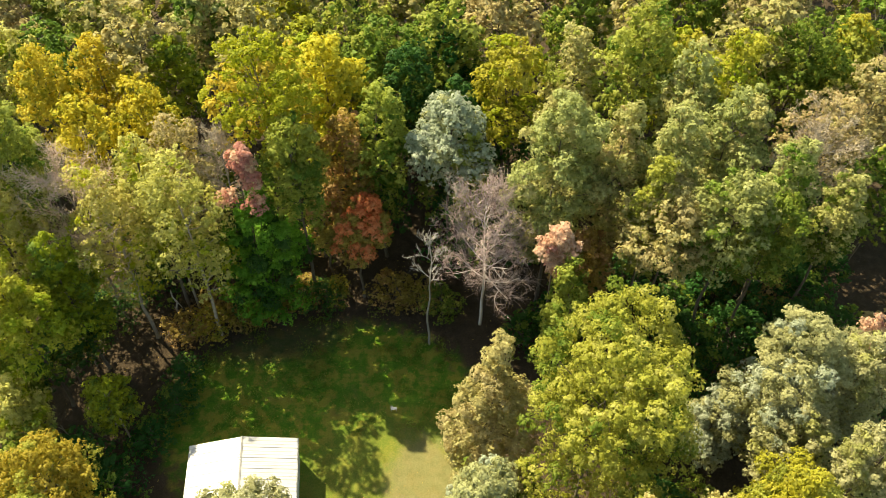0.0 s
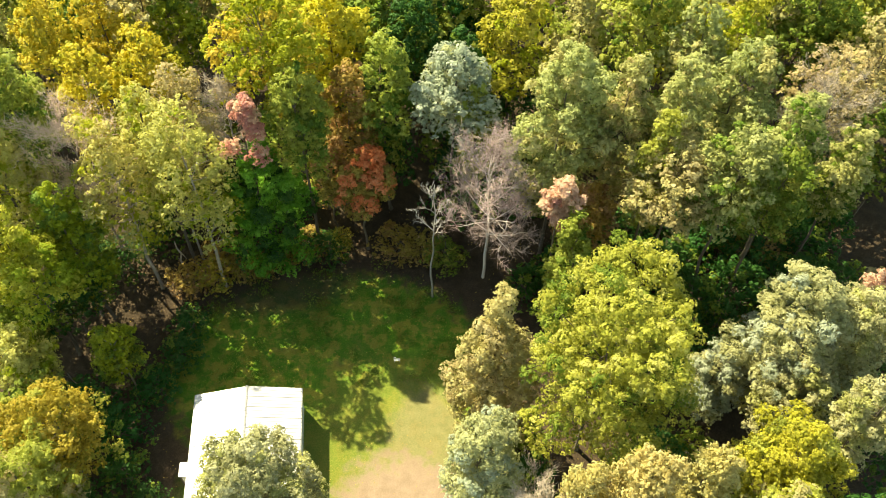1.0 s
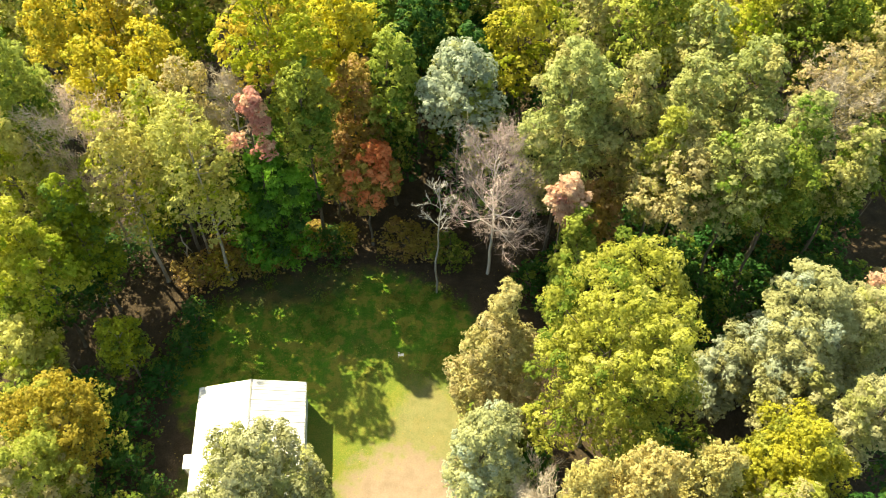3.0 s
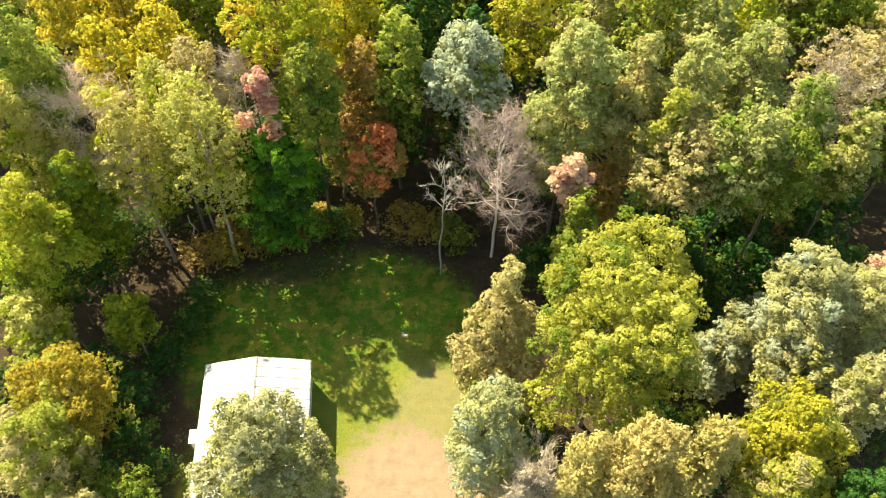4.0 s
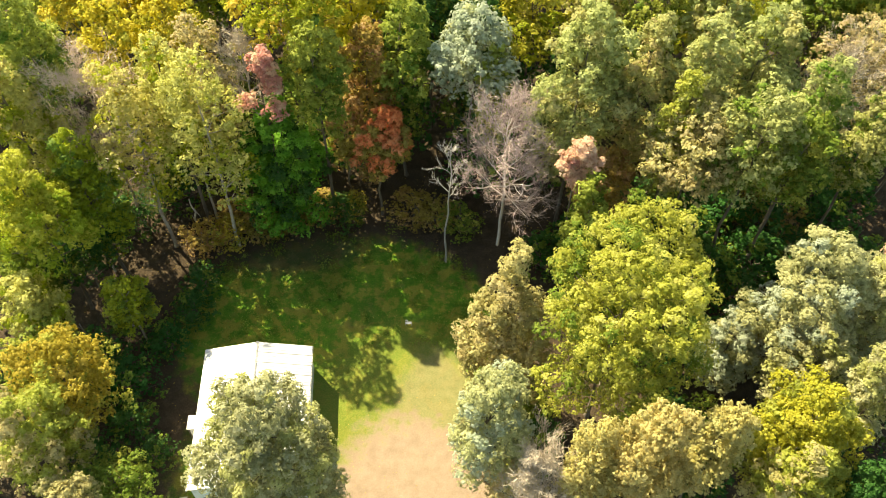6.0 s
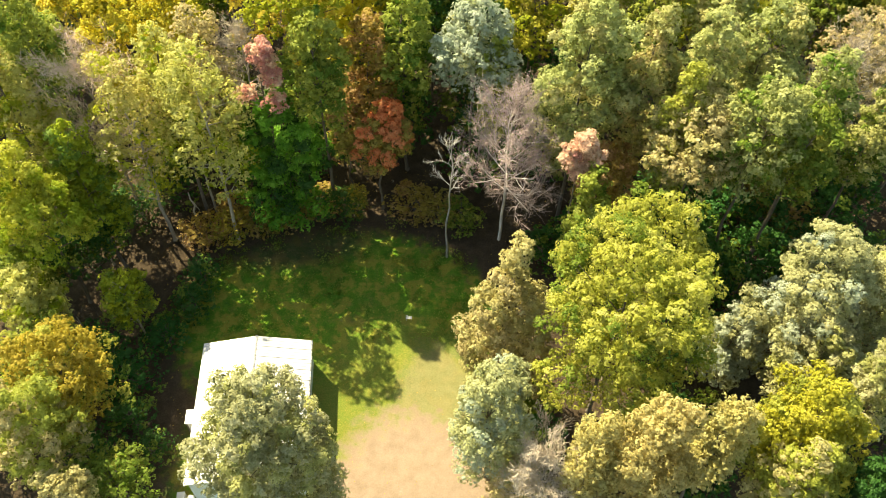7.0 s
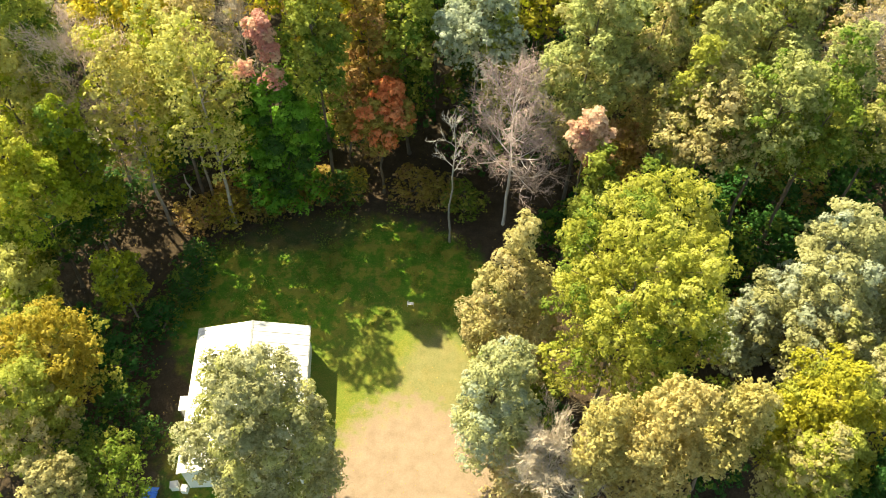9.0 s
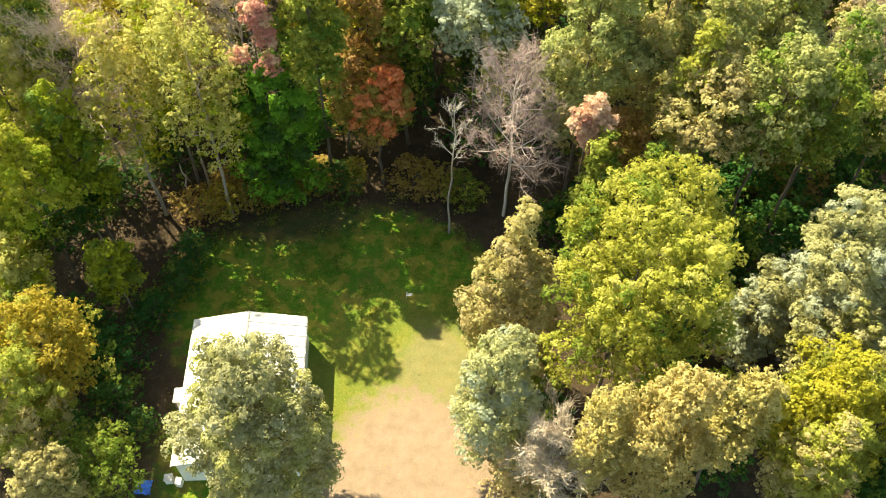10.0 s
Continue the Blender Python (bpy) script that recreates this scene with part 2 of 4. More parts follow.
def tubes(segments, sides):
    """Tapered tubes. segments: (start, end, start radius, end radius)."""
    a = np.array([s[0] for s in segments], dtype=float)
    b = np.array([s[1] for s in segments], dtype=float)
    ra = np.array([s[2] for s in segments])[:, None, None]
    rb = np.array([s[3] for s in segments])[:, None, None]
    d = b - a
    d /= np.linalg.norm(d, axis=1, keepdims=True) + 1e-9
    ref = np.where(np.abs(d[:, 2:3]) > 0.9, np.array([[1.0, 0, 0]]), np.array([[0, 0, 1.0]]))
    u = np.cross(d, ref)
    u /= np.linalg.norm(u, axis=1, keepdims=True) + 1e-9
    v = np.cross(d, u)
    ang = np.arange(sides) * 2 * math.pi / sides
    ring = u[:, None, :] * np.cos(ang)[None, :, None] + v[:, None, :] * np.sin(ang)[None, :, None]
    va = a[:, None, :] + ring * ra
    vb = b[:, None, :] + ring * rb
    verts = np.concatenate([va, vb], axis=1).reshape(-1, 3)
    base = (np.arange(len(segments)) * sides * 2)[:, None]
    i = np.arange(sides)[None, :]
    j = (np.arange(sides)[None, :] + 1) % sides
    faces = np.stack([base + i, base + j, base + sides + j, base + sides + i], axis=2).reshape(-1, 4)
    return verts, faces


def tube_mesh(name, segments, sides, mat):
    verts, faces = tubes(segments, sides)
    me = mesh_from(name, verts.tolist(), faces.tolist(), mat)
    me.shade_smooth()
    return me


def crooked(rng, p, q, r0, r1, pieces, wander):
    """A limb from p to q in several tapered pieces that wander a little."""
    pts = [np.array(p) + (np.array(q) - np.array(p)) * k / pieces for k in range(pieces + 1)]
    for k in range(1, pieces):
        pts[k] = pts[k] + rng.normal(0, wander, 3) * (1, 1, 0.5)
    rad = [r0 + (r1 - r0) * k / pieces for k in range(pieces + 1)]
    return [(pts[k], pts[k + 1], rad[k], rad[k + 1]) for k in range(pieces)], pts


def leaf_quads(rng, centres, normals, length, width):
    n = len(centres)
    t = rng.normal(0, 1, (n, 3))
    t[:, 2] -= 0.35
    t -= normals * np.sum(t * normals, axis=1, keepdims=True)
    t /= np.linalg.norm(t, axis=1, keepdims=True) + 1e-9
    s = np.cross(normals, t)
    le = (length * rng.uniform(0.65, 1.35, (n, 1)))
    wi = (width * rng.uniform(0.65, 1.35, (n, 1)))
    fold = normals * (wi * 0.22)
    return np.stack([centres - t * le * 0.5, centres + s * wi * 0.5 + fold - t * le * 0.05, centres + t * le * 0.5, centres - s * wi * 0.5 + fold - t * le * 0.05], axis=1)


def crown_width(u, r, shape):
    """Half width of a crown at the share u of its height."""
    if shape == "cone":
        return r * (1.02 - u) ** 0.75
    if shape == "egg":
        return r * (1.03 - u) ** 0.48 * min(1.0, 0.55 + 1.8 * u)
    return r * math.sin(math.pi * (0.14 + 0.83 * u ** 0.9)) ** 0.6


def crown_masses(rng, h, r, base, shape):
    """Boughs of a crown as overlapping ellipsoids: centre and radii."""
    tall = h - base
    masses = []
    for u, boughs in ((0.08, 4), (0.26, 5), (0.46, 5), (0.64, 4), (0.80, 3), (0.92, 1)):
        w = crown_width(u, r, shape)
        turn = rng.uniform(0, 2 * math.pi)
        for k in range(boughs):
            a = turn + (k + rng.uniform(-0.25, 0.25)) * 2 * math.pi / boughs
            out = w * rng.uniform(0.46, 0.70) if boughs > 1 else rng.uniform(0, 0.25) * w
            wide = max(w * rng.uniform(0.34, 0.50) if boughs > 1 else w * 0.8, 0.4)
            high = max(0.10 * tall, wide * 0.7)
            z = min(base + u * tall + rng.uniform(-0.09, 0.09) * tall, h - high)
            masses.append((np.array([out * math.cos(a), out * math.sin(a), max(z, base + high * 0.6)]), np.array([wide, wide, high])))
    c, e = masses[-1]
    masses[-1] = (np.array([c[0], c[1], h - e[2]]), e)
    return masses


def crown_lobes(rng, r, masses, lump=1.0):
    """Leaf masses that billow out of the boughs, with creases between them: centres and radii."""
    c = np.array([m[0] for m in masses])
    e = np.array([m[1] for m in masses])
    mean = min(max(0.165 * r, 0.38), 0.6) * lump
    share = e[:, 0] * e[:, 2]
    tries = int(min(6500, max(1000, 10 * share.sum() / mean ** 2)))
    pick = rng.choice(len(c), tries, p=share / share.sum())
    d = rng.normal(0, 1, (tries, 3)) + (0, 0, 0.35)
    d /= np.linalg.norm(d, axis=1, keepdims=True)
    lr = mean * rng.uniform(0.62, 1.35, tries) * np.where(np.arange(tries) > 0.45 * tries, 0.7, 1.0)
    p = c[pick] + d * np.maximum(e[pick] * (0.88 + 0.28 * rng.random((tries, 1)) ** 2.2) - lr[:, None] * 0.5, 0.05)
    inside = (((p[:, None, :] - c[None]) / (e[None] * 0.82)) ** 2).sum(2) < 1
    inside[np.arange(tries), pick] = False
    good = ~inside.any(1)
    p, lr = p[good], lr[good]
    keep_p, keep_r = np.empty((0, 3)), np.empty(0)
    for q, rad in zip(p, lr):
        if len(keep_r) == 0 or (np.linalg.norm(keep_p - q, axis=1) > 0.82 * (keep_r + rad)).all():
            keep_p = np.vstack([keep_p, q])
            keep_r = np.append(keep_r, rad)
    return keep_p, keep_r


def crown_leaves(rng, lobes, count, size, spray=0.0):
    """Leaves in tufts over the leaf masses, on an inner layer of closed foliage."""
    c, lr = lobes
    low, high = c[:, 2].min(), c[:, 2].max() + 0.01
    weight = lr ** 2 * (0.5 + (c[:, 2] - low) / (high - low))
    weight /= weight.sum()

    def shell(n, near, far):
        owner = rng.choice(len(lr), n * 3, p=weight)
        d = rng.normal(0, 1, (n * 3, 3)) + (0, 0, 0.25)
        d /= np.linalg.norm(d, axis=1, keepdims=True)
        p = c[owner] + d * (lr[owner] * rng.uniform(near, far, n * 3))[:, None] * (1, 1, 0.9)
        free = d[:, 2] > rng.uniform(-1.0, 0.05, n * 3)
        for k in range(0, n * 3, 4000):
            gap = np.linalg.norm(p[k:k + 4000, None, :] - c[None], axis=2) < lr[None] * 0.84
            gap[np.arange(len(gap)), owner[k:k + 4000]] = False
            free[k:k + 4000] &= ~gap.any(1)
        where = np.flatnonzero(free)[:n]
        return p[where], d[where], owner[where]

    fine = size < 0.22
    per = 9 if fine else 8
    tp, td, to = shell(max(count // per, 60), 0.82, 1.10)
    mean = lr.mean()
    rs = rng.uniform(0.7, 1.3, len(tp)) * ((0.11 + 0.12 * mean) if fine else (0.12 + 0.15 * mean))
    tp, td, owner, rs = (np.repeat(v, per, axis=0) for v in (tp, td, to, rs))
    e = rng.normal(0, 1, tp.shape) + td * 0.7 + (0, 0, 0.35)
    e /= np.linalg.norm(e, axis=1, keepdims=True)
    p = tp + e * (rs * rng.uniform(0.5, 1.1, len(rs)))[:, None] * (1, 1, 0.8)
    if spray:
        axis = td * 0.7 + (0, 0, 0.8)
        axis /= np.linalg.norm(axis, axis=1, keepdims=True)
        along = rng.uniform(-0.3, 1.0, len(rs))
        p = tp + e * (rs * (0.75 - 0.5 * along))[:, None] + axis * (along * spray * rs)[:, None]
    n = e * 0.45 + td * 0.55 + rng.normal(0, 0.19, e.shape) + (0, 0, 0.2)
    n /= np.linalg.norm(n, axis=1, keepdims=True)
    leaves = leaf_quads(rng, p, n, size * 0.96, size * 0.72)
    leaves = np.stack([leaves[:, 0], leaves[:, 1] + (leaves[:, 1] - leaves[:, 3]) * 0.25, (leaves[:, 2] + leaves[:, 3]) / 2], axis=1)
    bp, bd, bo = shell(max(int(count / per * (0.6 if fine else 0.8)), 60), 0.3, 0.6)
    n = bd + rng.normal(0, 0.22, bd.shape)
    n /= np.linalg.norm(n, axis=1, keepdims=True)
    closed = leaf_quads(rng, bp, n, 0.19 + 0.14 * mean, (0.19 + 0.14 * mean) * 0.9)
    return [leaves, closed], np.concatenate([owner, bo])


def trunk_segments(rng, h, r, limbs_to, base, lean):
    r0 = 0.05 + 0.006 * h
    top = np.array([lean[0], lean[1], h * 0.86])
    segs, pts = crooked(rng, (0, 0, -0.15), top, r0, 0.04, 7, 0.10)
    segs.insert(0, (np.array([0, 0, -0.15]), np.array([0, 0, 0.35]), r0 * 1.6, r0))
    for c, lr in limbs_to:
        z = max(c[2] - 0.6 * math.hypot(c[0], c[1]) - lr * 0.5, 0.22 * h)
        z = min(z, h * 0.82)
        k = z / (h * 0.86) * 7
        i = min(int(k), 6)
        start = pts[i] + (pts[i + 1] - pts[i]) * (k - i)
        limb, _ = crooked(rng, start, c, max(0.03, r0 * 0.38 * (1 - z / h) + 0.02), 0.015, 2, 0.12)
        segs += limb
    return segs


# leaves for each square metre of a crown's upright section, by leaf length
LEAFINESS = {0.19: 820, 0.24: 620, 0.25: 400, 0.31: 560, 0.32: 420, 0.5: 420}

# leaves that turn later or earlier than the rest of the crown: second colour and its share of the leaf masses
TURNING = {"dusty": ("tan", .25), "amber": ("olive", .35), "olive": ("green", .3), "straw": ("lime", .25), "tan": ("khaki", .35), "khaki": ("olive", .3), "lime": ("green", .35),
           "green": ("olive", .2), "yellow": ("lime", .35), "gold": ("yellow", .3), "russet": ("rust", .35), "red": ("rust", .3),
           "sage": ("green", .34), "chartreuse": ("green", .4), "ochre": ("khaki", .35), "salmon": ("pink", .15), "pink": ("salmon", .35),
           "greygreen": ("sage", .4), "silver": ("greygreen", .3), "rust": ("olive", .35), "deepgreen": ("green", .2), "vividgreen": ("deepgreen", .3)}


def leafy_tree(x, y, h, r, base, colour, seed, density, label, shape="round", size=0.24, group="", bark=None, turning=None, masses=None, spray=0.0, lump=1.0):
    rng = np.random.default_rng(seed)
    r = max(r, 0.8)
    tree = new("broadleaf_tree")
    tree.location = (x, y, 0)
    tagged(tree, label, "tree", group)
    masses = [(np.array(m[:3]), np.array((m[3], m[3], m[4]))) for m in masses] if masses else crown_masses(rng, h, r, base, shape)
    lobes = crown_lobes(rng, r, masses, lump)
    count = int(min(72000, max(2400, density * LEAFINESS[size] * r * (h - base))))
    leaves, owner = crown_leaves(rng, lobes, count, size, spray)
    crown = pieces_mesh("crown", leaves, LEAF[colour])
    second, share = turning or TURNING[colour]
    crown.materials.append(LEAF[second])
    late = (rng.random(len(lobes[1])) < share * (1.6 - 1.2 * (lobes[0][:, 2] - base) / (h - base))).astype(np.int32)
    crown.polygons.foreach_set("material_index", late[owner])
    part("crown", crown, None, tree)
    lean = rng.normal(0, 0.25, 2)
    ends = rng.choice(len(lobes[1]), min(len(lobes[1]), 34 if size < 0.22 else 18), replace=False)
    limbs_to = [(lobes[0][k], lobes[1][k]) for k in ends]
    part("trunk", tube_mesh("trunk", trunk_segments(rng, h, r, limbs_to, base, lean), 5 if size < 0.3 else 4, bark or BARK), None, tree)
    return tree


def bare_tree(x, y, h, r, base, colour, seed, density, label, group=""):
    rng = np.random.default_rng(seed)
    tree = new("bare_tree")
    tree.location = (x, y, 0)
    tagged(tree, label, "bare tree", group)
    h *= 0.88 if density > 1.2 else 0.93
    r0 = (0.07 + 0.009 * h) * (0.5 if density < 0.4 else 0.68)
    stem, pts = crooked(rng, (0, 0, -0.15), (rng.normal(0, .2), rng.normal(0, .2), h * 0.93), r0, 0.03, 9, 0.09)
    limbs, ends = [], []

    def grow(p, d, length, rad, level):
        pieces = 3
        q = p
        for k in range(pieces):
            d = d + rng.normal(0, 0.17, 3) + (0, 0, 0.06 if density > 1.2 else 0.10)
            d = d / np.linalg.norm(d)
            q2 = q + d * length / pieces
            rr = rad * (1 - 0.22 * k)
            limbs.append((q, q2, max(rr, 0.013), max(rr * 0.78, 0.011)))
            if level < 3:
                for _ in range(1 if level else 2):
                    side = rng.normal(0, 1, 3)
                    side -= d * side.dot(d)
                    side /= np.linalg.norm(side)
                    grow(q2, d * 0.75 + side * 0.75, length * rng.uniform(0.42, 0.62), rr * 0.55, level + 1)
            q = q2
        ends.append((q, d))

    arms = int(11 + 7 * density if density > 0.4 else 9)
    for k in range(arms):
        u = (k + rng.uniform(0, 0.6)) / arms
        z = base + (h * 0.9 - base) * u
        kk = z / (h * 0.93) * 9
        i = min(int(kk), 8)
        start = pts[i] + (pts[i + 1] - pts[i]) * (kk - i)
        a = k * 2.4 + rng.uniform(-0.4, 0.4)
        reach = r * math.sin(math.pi * (0.25 + 0.68 * u)) ** 0.7 * rng.uniform(0.75, 1.05)
        d = np.array([math.cos(a), math.sin(a), (0.25 + 1.05 * u) if density > 1.2 else (0.75 + 0.6 * u)])
        grow(start, d / np.linalg.norm(d), reach * (1.0 if density > 1.2 else 1.2 if density > 0.4 else 0.9), r0 * (0.42 if density > 1.2 else 0.46) * (1.1 - 0.7 * u), 0 if density > 1.2 else 1 if density > 0.4 else 2)
    bark, fine = TWIG[colour]
    thick = [b for b in limbs if b[2] > 0.021 or density < 0.4]
    part("trunk", tube_mesh("trunk", stem + thick, 4, bark), None, tree)
    thin = [b for b in limbs if b[2] <= 0.021 and density >= 0.4]
    per = 4 if density > 1.2 else int(34 * density + 2)
    p = np.repeat(np.array([e[0] for e in ends]), per, axis=0)
    d = np.repeat(np.array([e[1] for e in ends]), per, axis=0)
    p = p - d * rng.uniform(0, 0.8, (len(p), 1)) + rng.normal(0, 0.16 if density > 0.4 else 0.03, p.shape)
    d = d + rng.normal(0, 0.55, d.shape) + (0, 0, 0.25)
    d /= np.linalg.norm(d, axis=1, keepdims=True)
    n = np.cross(d, rng.normal(0, 1, d.shape))
    n /= np.linalg.norm(n, axis=1, keepdims=True)
    le = rng.uniform(0.3, 0.95, (len(p), 1)) * (1.0 if density > 1.2 else 0.6)
    w = 0.011 if density > 1.2 else 0.014
    quads = np.stack([p - n * w, p + n * w, p + d * le + n * w * 0.4, p + d * le - n * w * 0.4], axis=1)
    groups = [quads]
    if thin:
        verts, faces = tubes(thin, 3)
        groups.append(verts[faces])
    tagged(part("brushwood", pieces_mesh("brushwood", groups, fine), None, tree), kind="stuff")
    return tree


# ---- ground ----
def build_ground():
    inner = np.linspace(-60, 60, 121)
    outer = np.array([70, 90, 130, 200, 350, 700, 1500, 3000])
    xs = np.concatenate([-outer[::-1], inner, outer])
    ys = np.concatenate([-outer[::-1] + 50, inner + 50, outer + 50])
    verts = [(x, y, 0.16 * noise.noise((x * 0.09, y * 0.09, 3.1)) + 0.05 * noise.noise((x * 0.5, y * 0.5, 1.0))) for y in ys for x in xs]
    nx = len(xs)
    faces = [(j * nx + i, j * nx + i + 1, (j + 1) * nx + i + 1, (j + 1) * nx + i) for j in range(len(ys) - 1) for i in range(nx - 1)]
    ob = new("ground", mesh_from("ground", verts, faces, GROUND, True))
    tagged(ob, "lawn and sandy drive in a clearing, brown leaf litter under the trees", "ground", "", "structure")


build_ground()


# ---- shed ----
def build_shed():
    shed = new("shed")
    shed.matrix_world = pose(-14.6, 40.35, 0, 0, 0, 3.07)
    tagged(shed, "long white metal shed with low gabled roof under a tree", "shed")
    half, length, eave, ridge = 4.0, 10.95, 3.0, 3.9
    for side in (-1, 1):
        part("wall", box_bm(side * (half - 0.25) - 0.06, side * (half - 0.25) + 0.06, -length + 0.2, -0.2, -0.25, eave - 0.02), WHITE_WALL, shed)
    for y in (-0.26, -length + 0.26):
        bm = bmesh.new()
        pts = [(-half + 0.31, -0.1), (half - 0.31, -0.1), (half - 0.31, eave - 0.02), (0, ridge - 0.08), (-half + 0.31, eave - 0.02)]
        front = [bm.verts.new((px, y - 0.05, pz)) for px, pz in pts]
        back = [bm.verts.new((px, y + 0.05, pz)) for px, pz in pts]
        bm.faces.new(front)
        bm.faces.new(back[::-1])
        for k in range(5):
            bm.faces.new((front[k], back[k], back[(k + 1) % 5], front[(k + 1) % 5]))
        bmesh.ops.recalc_face_normals(bm, faces=bm.faces[:])
        part("gable_wall", bm, WHITE_WALL, shed)
    count = 13
    step = length / count
    slope = (ridge - eave) / half
    for side in (-1, 1):
        for k in range(count):
            bm = bmesh.new()
            y0, y1 = -length + k * step + 0.004, -length + (k + 1) * step - 0.004
            prof = [(y0, 0.0), (y0, 0.045), (y0 + 0.035, 0.045), (y0 + 0.05, 0.012)]
            for q in (0.33, 0.66):
                yy = y0 + (y1 - y0) * q
                prof += [(yy - 0.03, 0.012), (yy - 0.015, 0.028), (yy + 0.015, 0.028), (yy + 0.03, 0.012)]
            prof += [(y1, 0.012)]
            low = [bm.verts.new((side * half, yy, eave + dz)) for yy, dz in prof]
            high = [bm.verts.new((side * 0.004, yy, ridge - 0.004 * slope + dz)) for yy, dz in prof]
            for a in range(len(prof) - 1):
                bm.faces.new((low[a], low[a + 1], high[a + 1], high[a]))
            bmesh.ops.recalc_face_normals(bm, faces=bm.faces[:])
            bmesh.ops.solidify(bm, geom=bm.faces[:], thickness=0.02)
            part("roof_panel", bm, WHITE_METAL, shed)
        part("eave_trim", box_bm(side * half - 0.05, side * half + 0.05, -length, 0, eave - 0.14, eave - 0.03), DARK_TRIM, shed)
    bm = bmesh.new()
    for y in (-length - 0.02, 0.02):
        for px, pz in ((-0.1, ridge - 0.1 * slope + 0.05), (0, ridge + 0.05), (0.1, ridge - 0.1 * slope + 0.05)):
            bm.verts.new((px, y, pz))
    bm.verts.ensure_lookup_table()
    for a in (0, 1):
        bm.faces.new((bm.verts[a], bm.verts[a + 1], bm.verts[a + 4], bm.verts[a + 3]))
    bmesh.ops.solidify(bm, geom=bm.faces[:], thickness=0.015)
    bmesh.ops.recalc_face_normals(bm, faces=bm.faces[:])
    part("ridge_cap", bm, WHITE_METAL, shed)


build_shed()


# ---- trees ----
leafy_tree(-31, 55.8, 24, 2.9, 10.3, "olive", 1, 0.8, "olive green broadleaf tree turning yellow in the wood", size=0.24)
bare_tree(-26.9, 54.1, 23, 3.7, 6, "browntwig", 2, 1.3, "reddish brown leafless tree with a haze of fine twigs")
leafy_tree(-23.9, 52.1, 19.9, 3.2, 7.0, "straw", 3, 0.40, "feathery straw yellow tree at the clearing edge", size=0.24, bark=PALE_BARK)
leafy_tree(-21.3, 54.5, 21.1, 2.4, 9.1, "straw", 4, 0.40, "feathery straw yellow tree with a narrow crown", size=0.24)
leafy_tree(-19.3, 57.4, 20.3, 2.5, 8.6, "tan", 5, 0.5, "thin tan tree with half its leaves dropped", size=0.24)
leafy_tree(-18.4, 52.0, 21.3, 3.3, 7.0, "straw", 6, 0.38, "khaki tree with thin drooping foliage and bare lower trunk", size=0.24, bark=PALE_BARK)
leafy_tree(-31.7, 52, 20.6, 2.8, 9.2, "straw", 7, 0.8, "pale straw green tree in the wood", size=0.24)
leafy_tree(-29.5, 45.6, 17.2, 4.3, 9.4, "yellow", 8, 1.05, "bright yellow green tree with a pointed crown", "cone", size=0.19, spray=1.5)
leafy_tree(-27.4, 49.1, 16.9, 2.4, 3.6, "lime", 9, 0.8, "green tree turning yellow at its top", size=0.24)
leafy_tree(-14.1, 54.4, 19.6, 1.7, 13.8, "pink", 10, 0.7, "small tree crown turned pink and red", size=0.24,
           masses=[(0.2, 0.2, 18.4, 0.8, 1.1), (0.7, -0.4, 16.9, 0.7, 0.8), (-1.2, -0.8, 15.6, 0.8, 0.7), (0.9, -1.0, 15.2, 0.8, 0.6)])
leafy_tree(-14, 54.7, 14.1, 4.2, 0.9, "vividgreen", 11, 0.96, "deep green broadleaf tree in the shade", size=0.24)
leafy_tree(-12.7, 60.1, 24.9, 4.5, 14.6, "lime", 12, 0.5, "broad yellow green tree turning gold, with rounded leaf masses", size=0.31, turning=("gold", .35))
leafy_tree(-10.4, 56.1, 21.2, 2.6, 10.6, "olive", 13, 0.8, "yellow olive broadleaf tree", size=0.24)
leafy_tree(-8.5, 65.6, 21.2, 3.6, 8.5, "gold", 14, 0.5, "tall golden yellow tree in the wood", size=0.31)
leafy_tree(-4.2, 60.7, 20.1, 2.8, 6.7, "olive", 15, 0.5, "yellow green tree above the clearing edge", size=0.31)
leafy_tree(-7.1, 60.1, 17.6, 2.9, 1.8, "russet", 16, 0.45, "russet and olive tree at the clearing edge", size=0.31, turning=("rust", .5))
leafy_tree(-6.2, 56.0, 13.6, 3.0, 5.6, "red", 17, 0.9, "small tree with orange red leaves", size=0.24, turning=("russet", .45),
           masses=[(0.6, 0.4, 10.6, 1.4, 1.4), (-0.6, -0.6, 9.6, 1.4, 1.4), (1.4, -0.4, 9.4, 1.5, 1.4), (-2.2, -0.2, 8.4, 1.2, 1.2), (0.2, -1.4, 8.0, 1.4, 1.1)])
leafy_tree(-9, 57.8, 10.8, 2.3, 5, "rust", 18, 0.4, "small rust coloured tree beside the red one", size=0.31)
bare_tree(-15.7, 56.6, 22.1, 1.9, 11.2, "greytwig", 19, 0.7, "grey leafless tree top between leafy crowns")
leafy_tree(-30.4, 41.5, 10.2, 2.6, 3.4, "straw", 20, 1.05, "pale straw yellow tree", size=0.19)
leafy_tree(-26.4, 35, 11.5, 4, 3.5, "amber", 21, 1.16, "golden yellow tree with upswept sprays of leaves", size=0.19, turning=("olive", .35), spray=1.5)
leafy_tree(-26.5, 30.6, 13, 3.1, 4.3, "olive", 22, 1.05, "khaki tree with tan upper leaves", size=0.19, turning=("tan", .4))
leafy_tree(-21.9, 28.6, 7.1, 2.8, 3.1, "green", 23, 1.05, "low green tree beside the shed yard", size=0.19)
leafy_tree(-23.6, 26.8, 9.6, 2.1, 4.1, "tan", 24, 0.95, "tan leaved small tree", size=0.19)
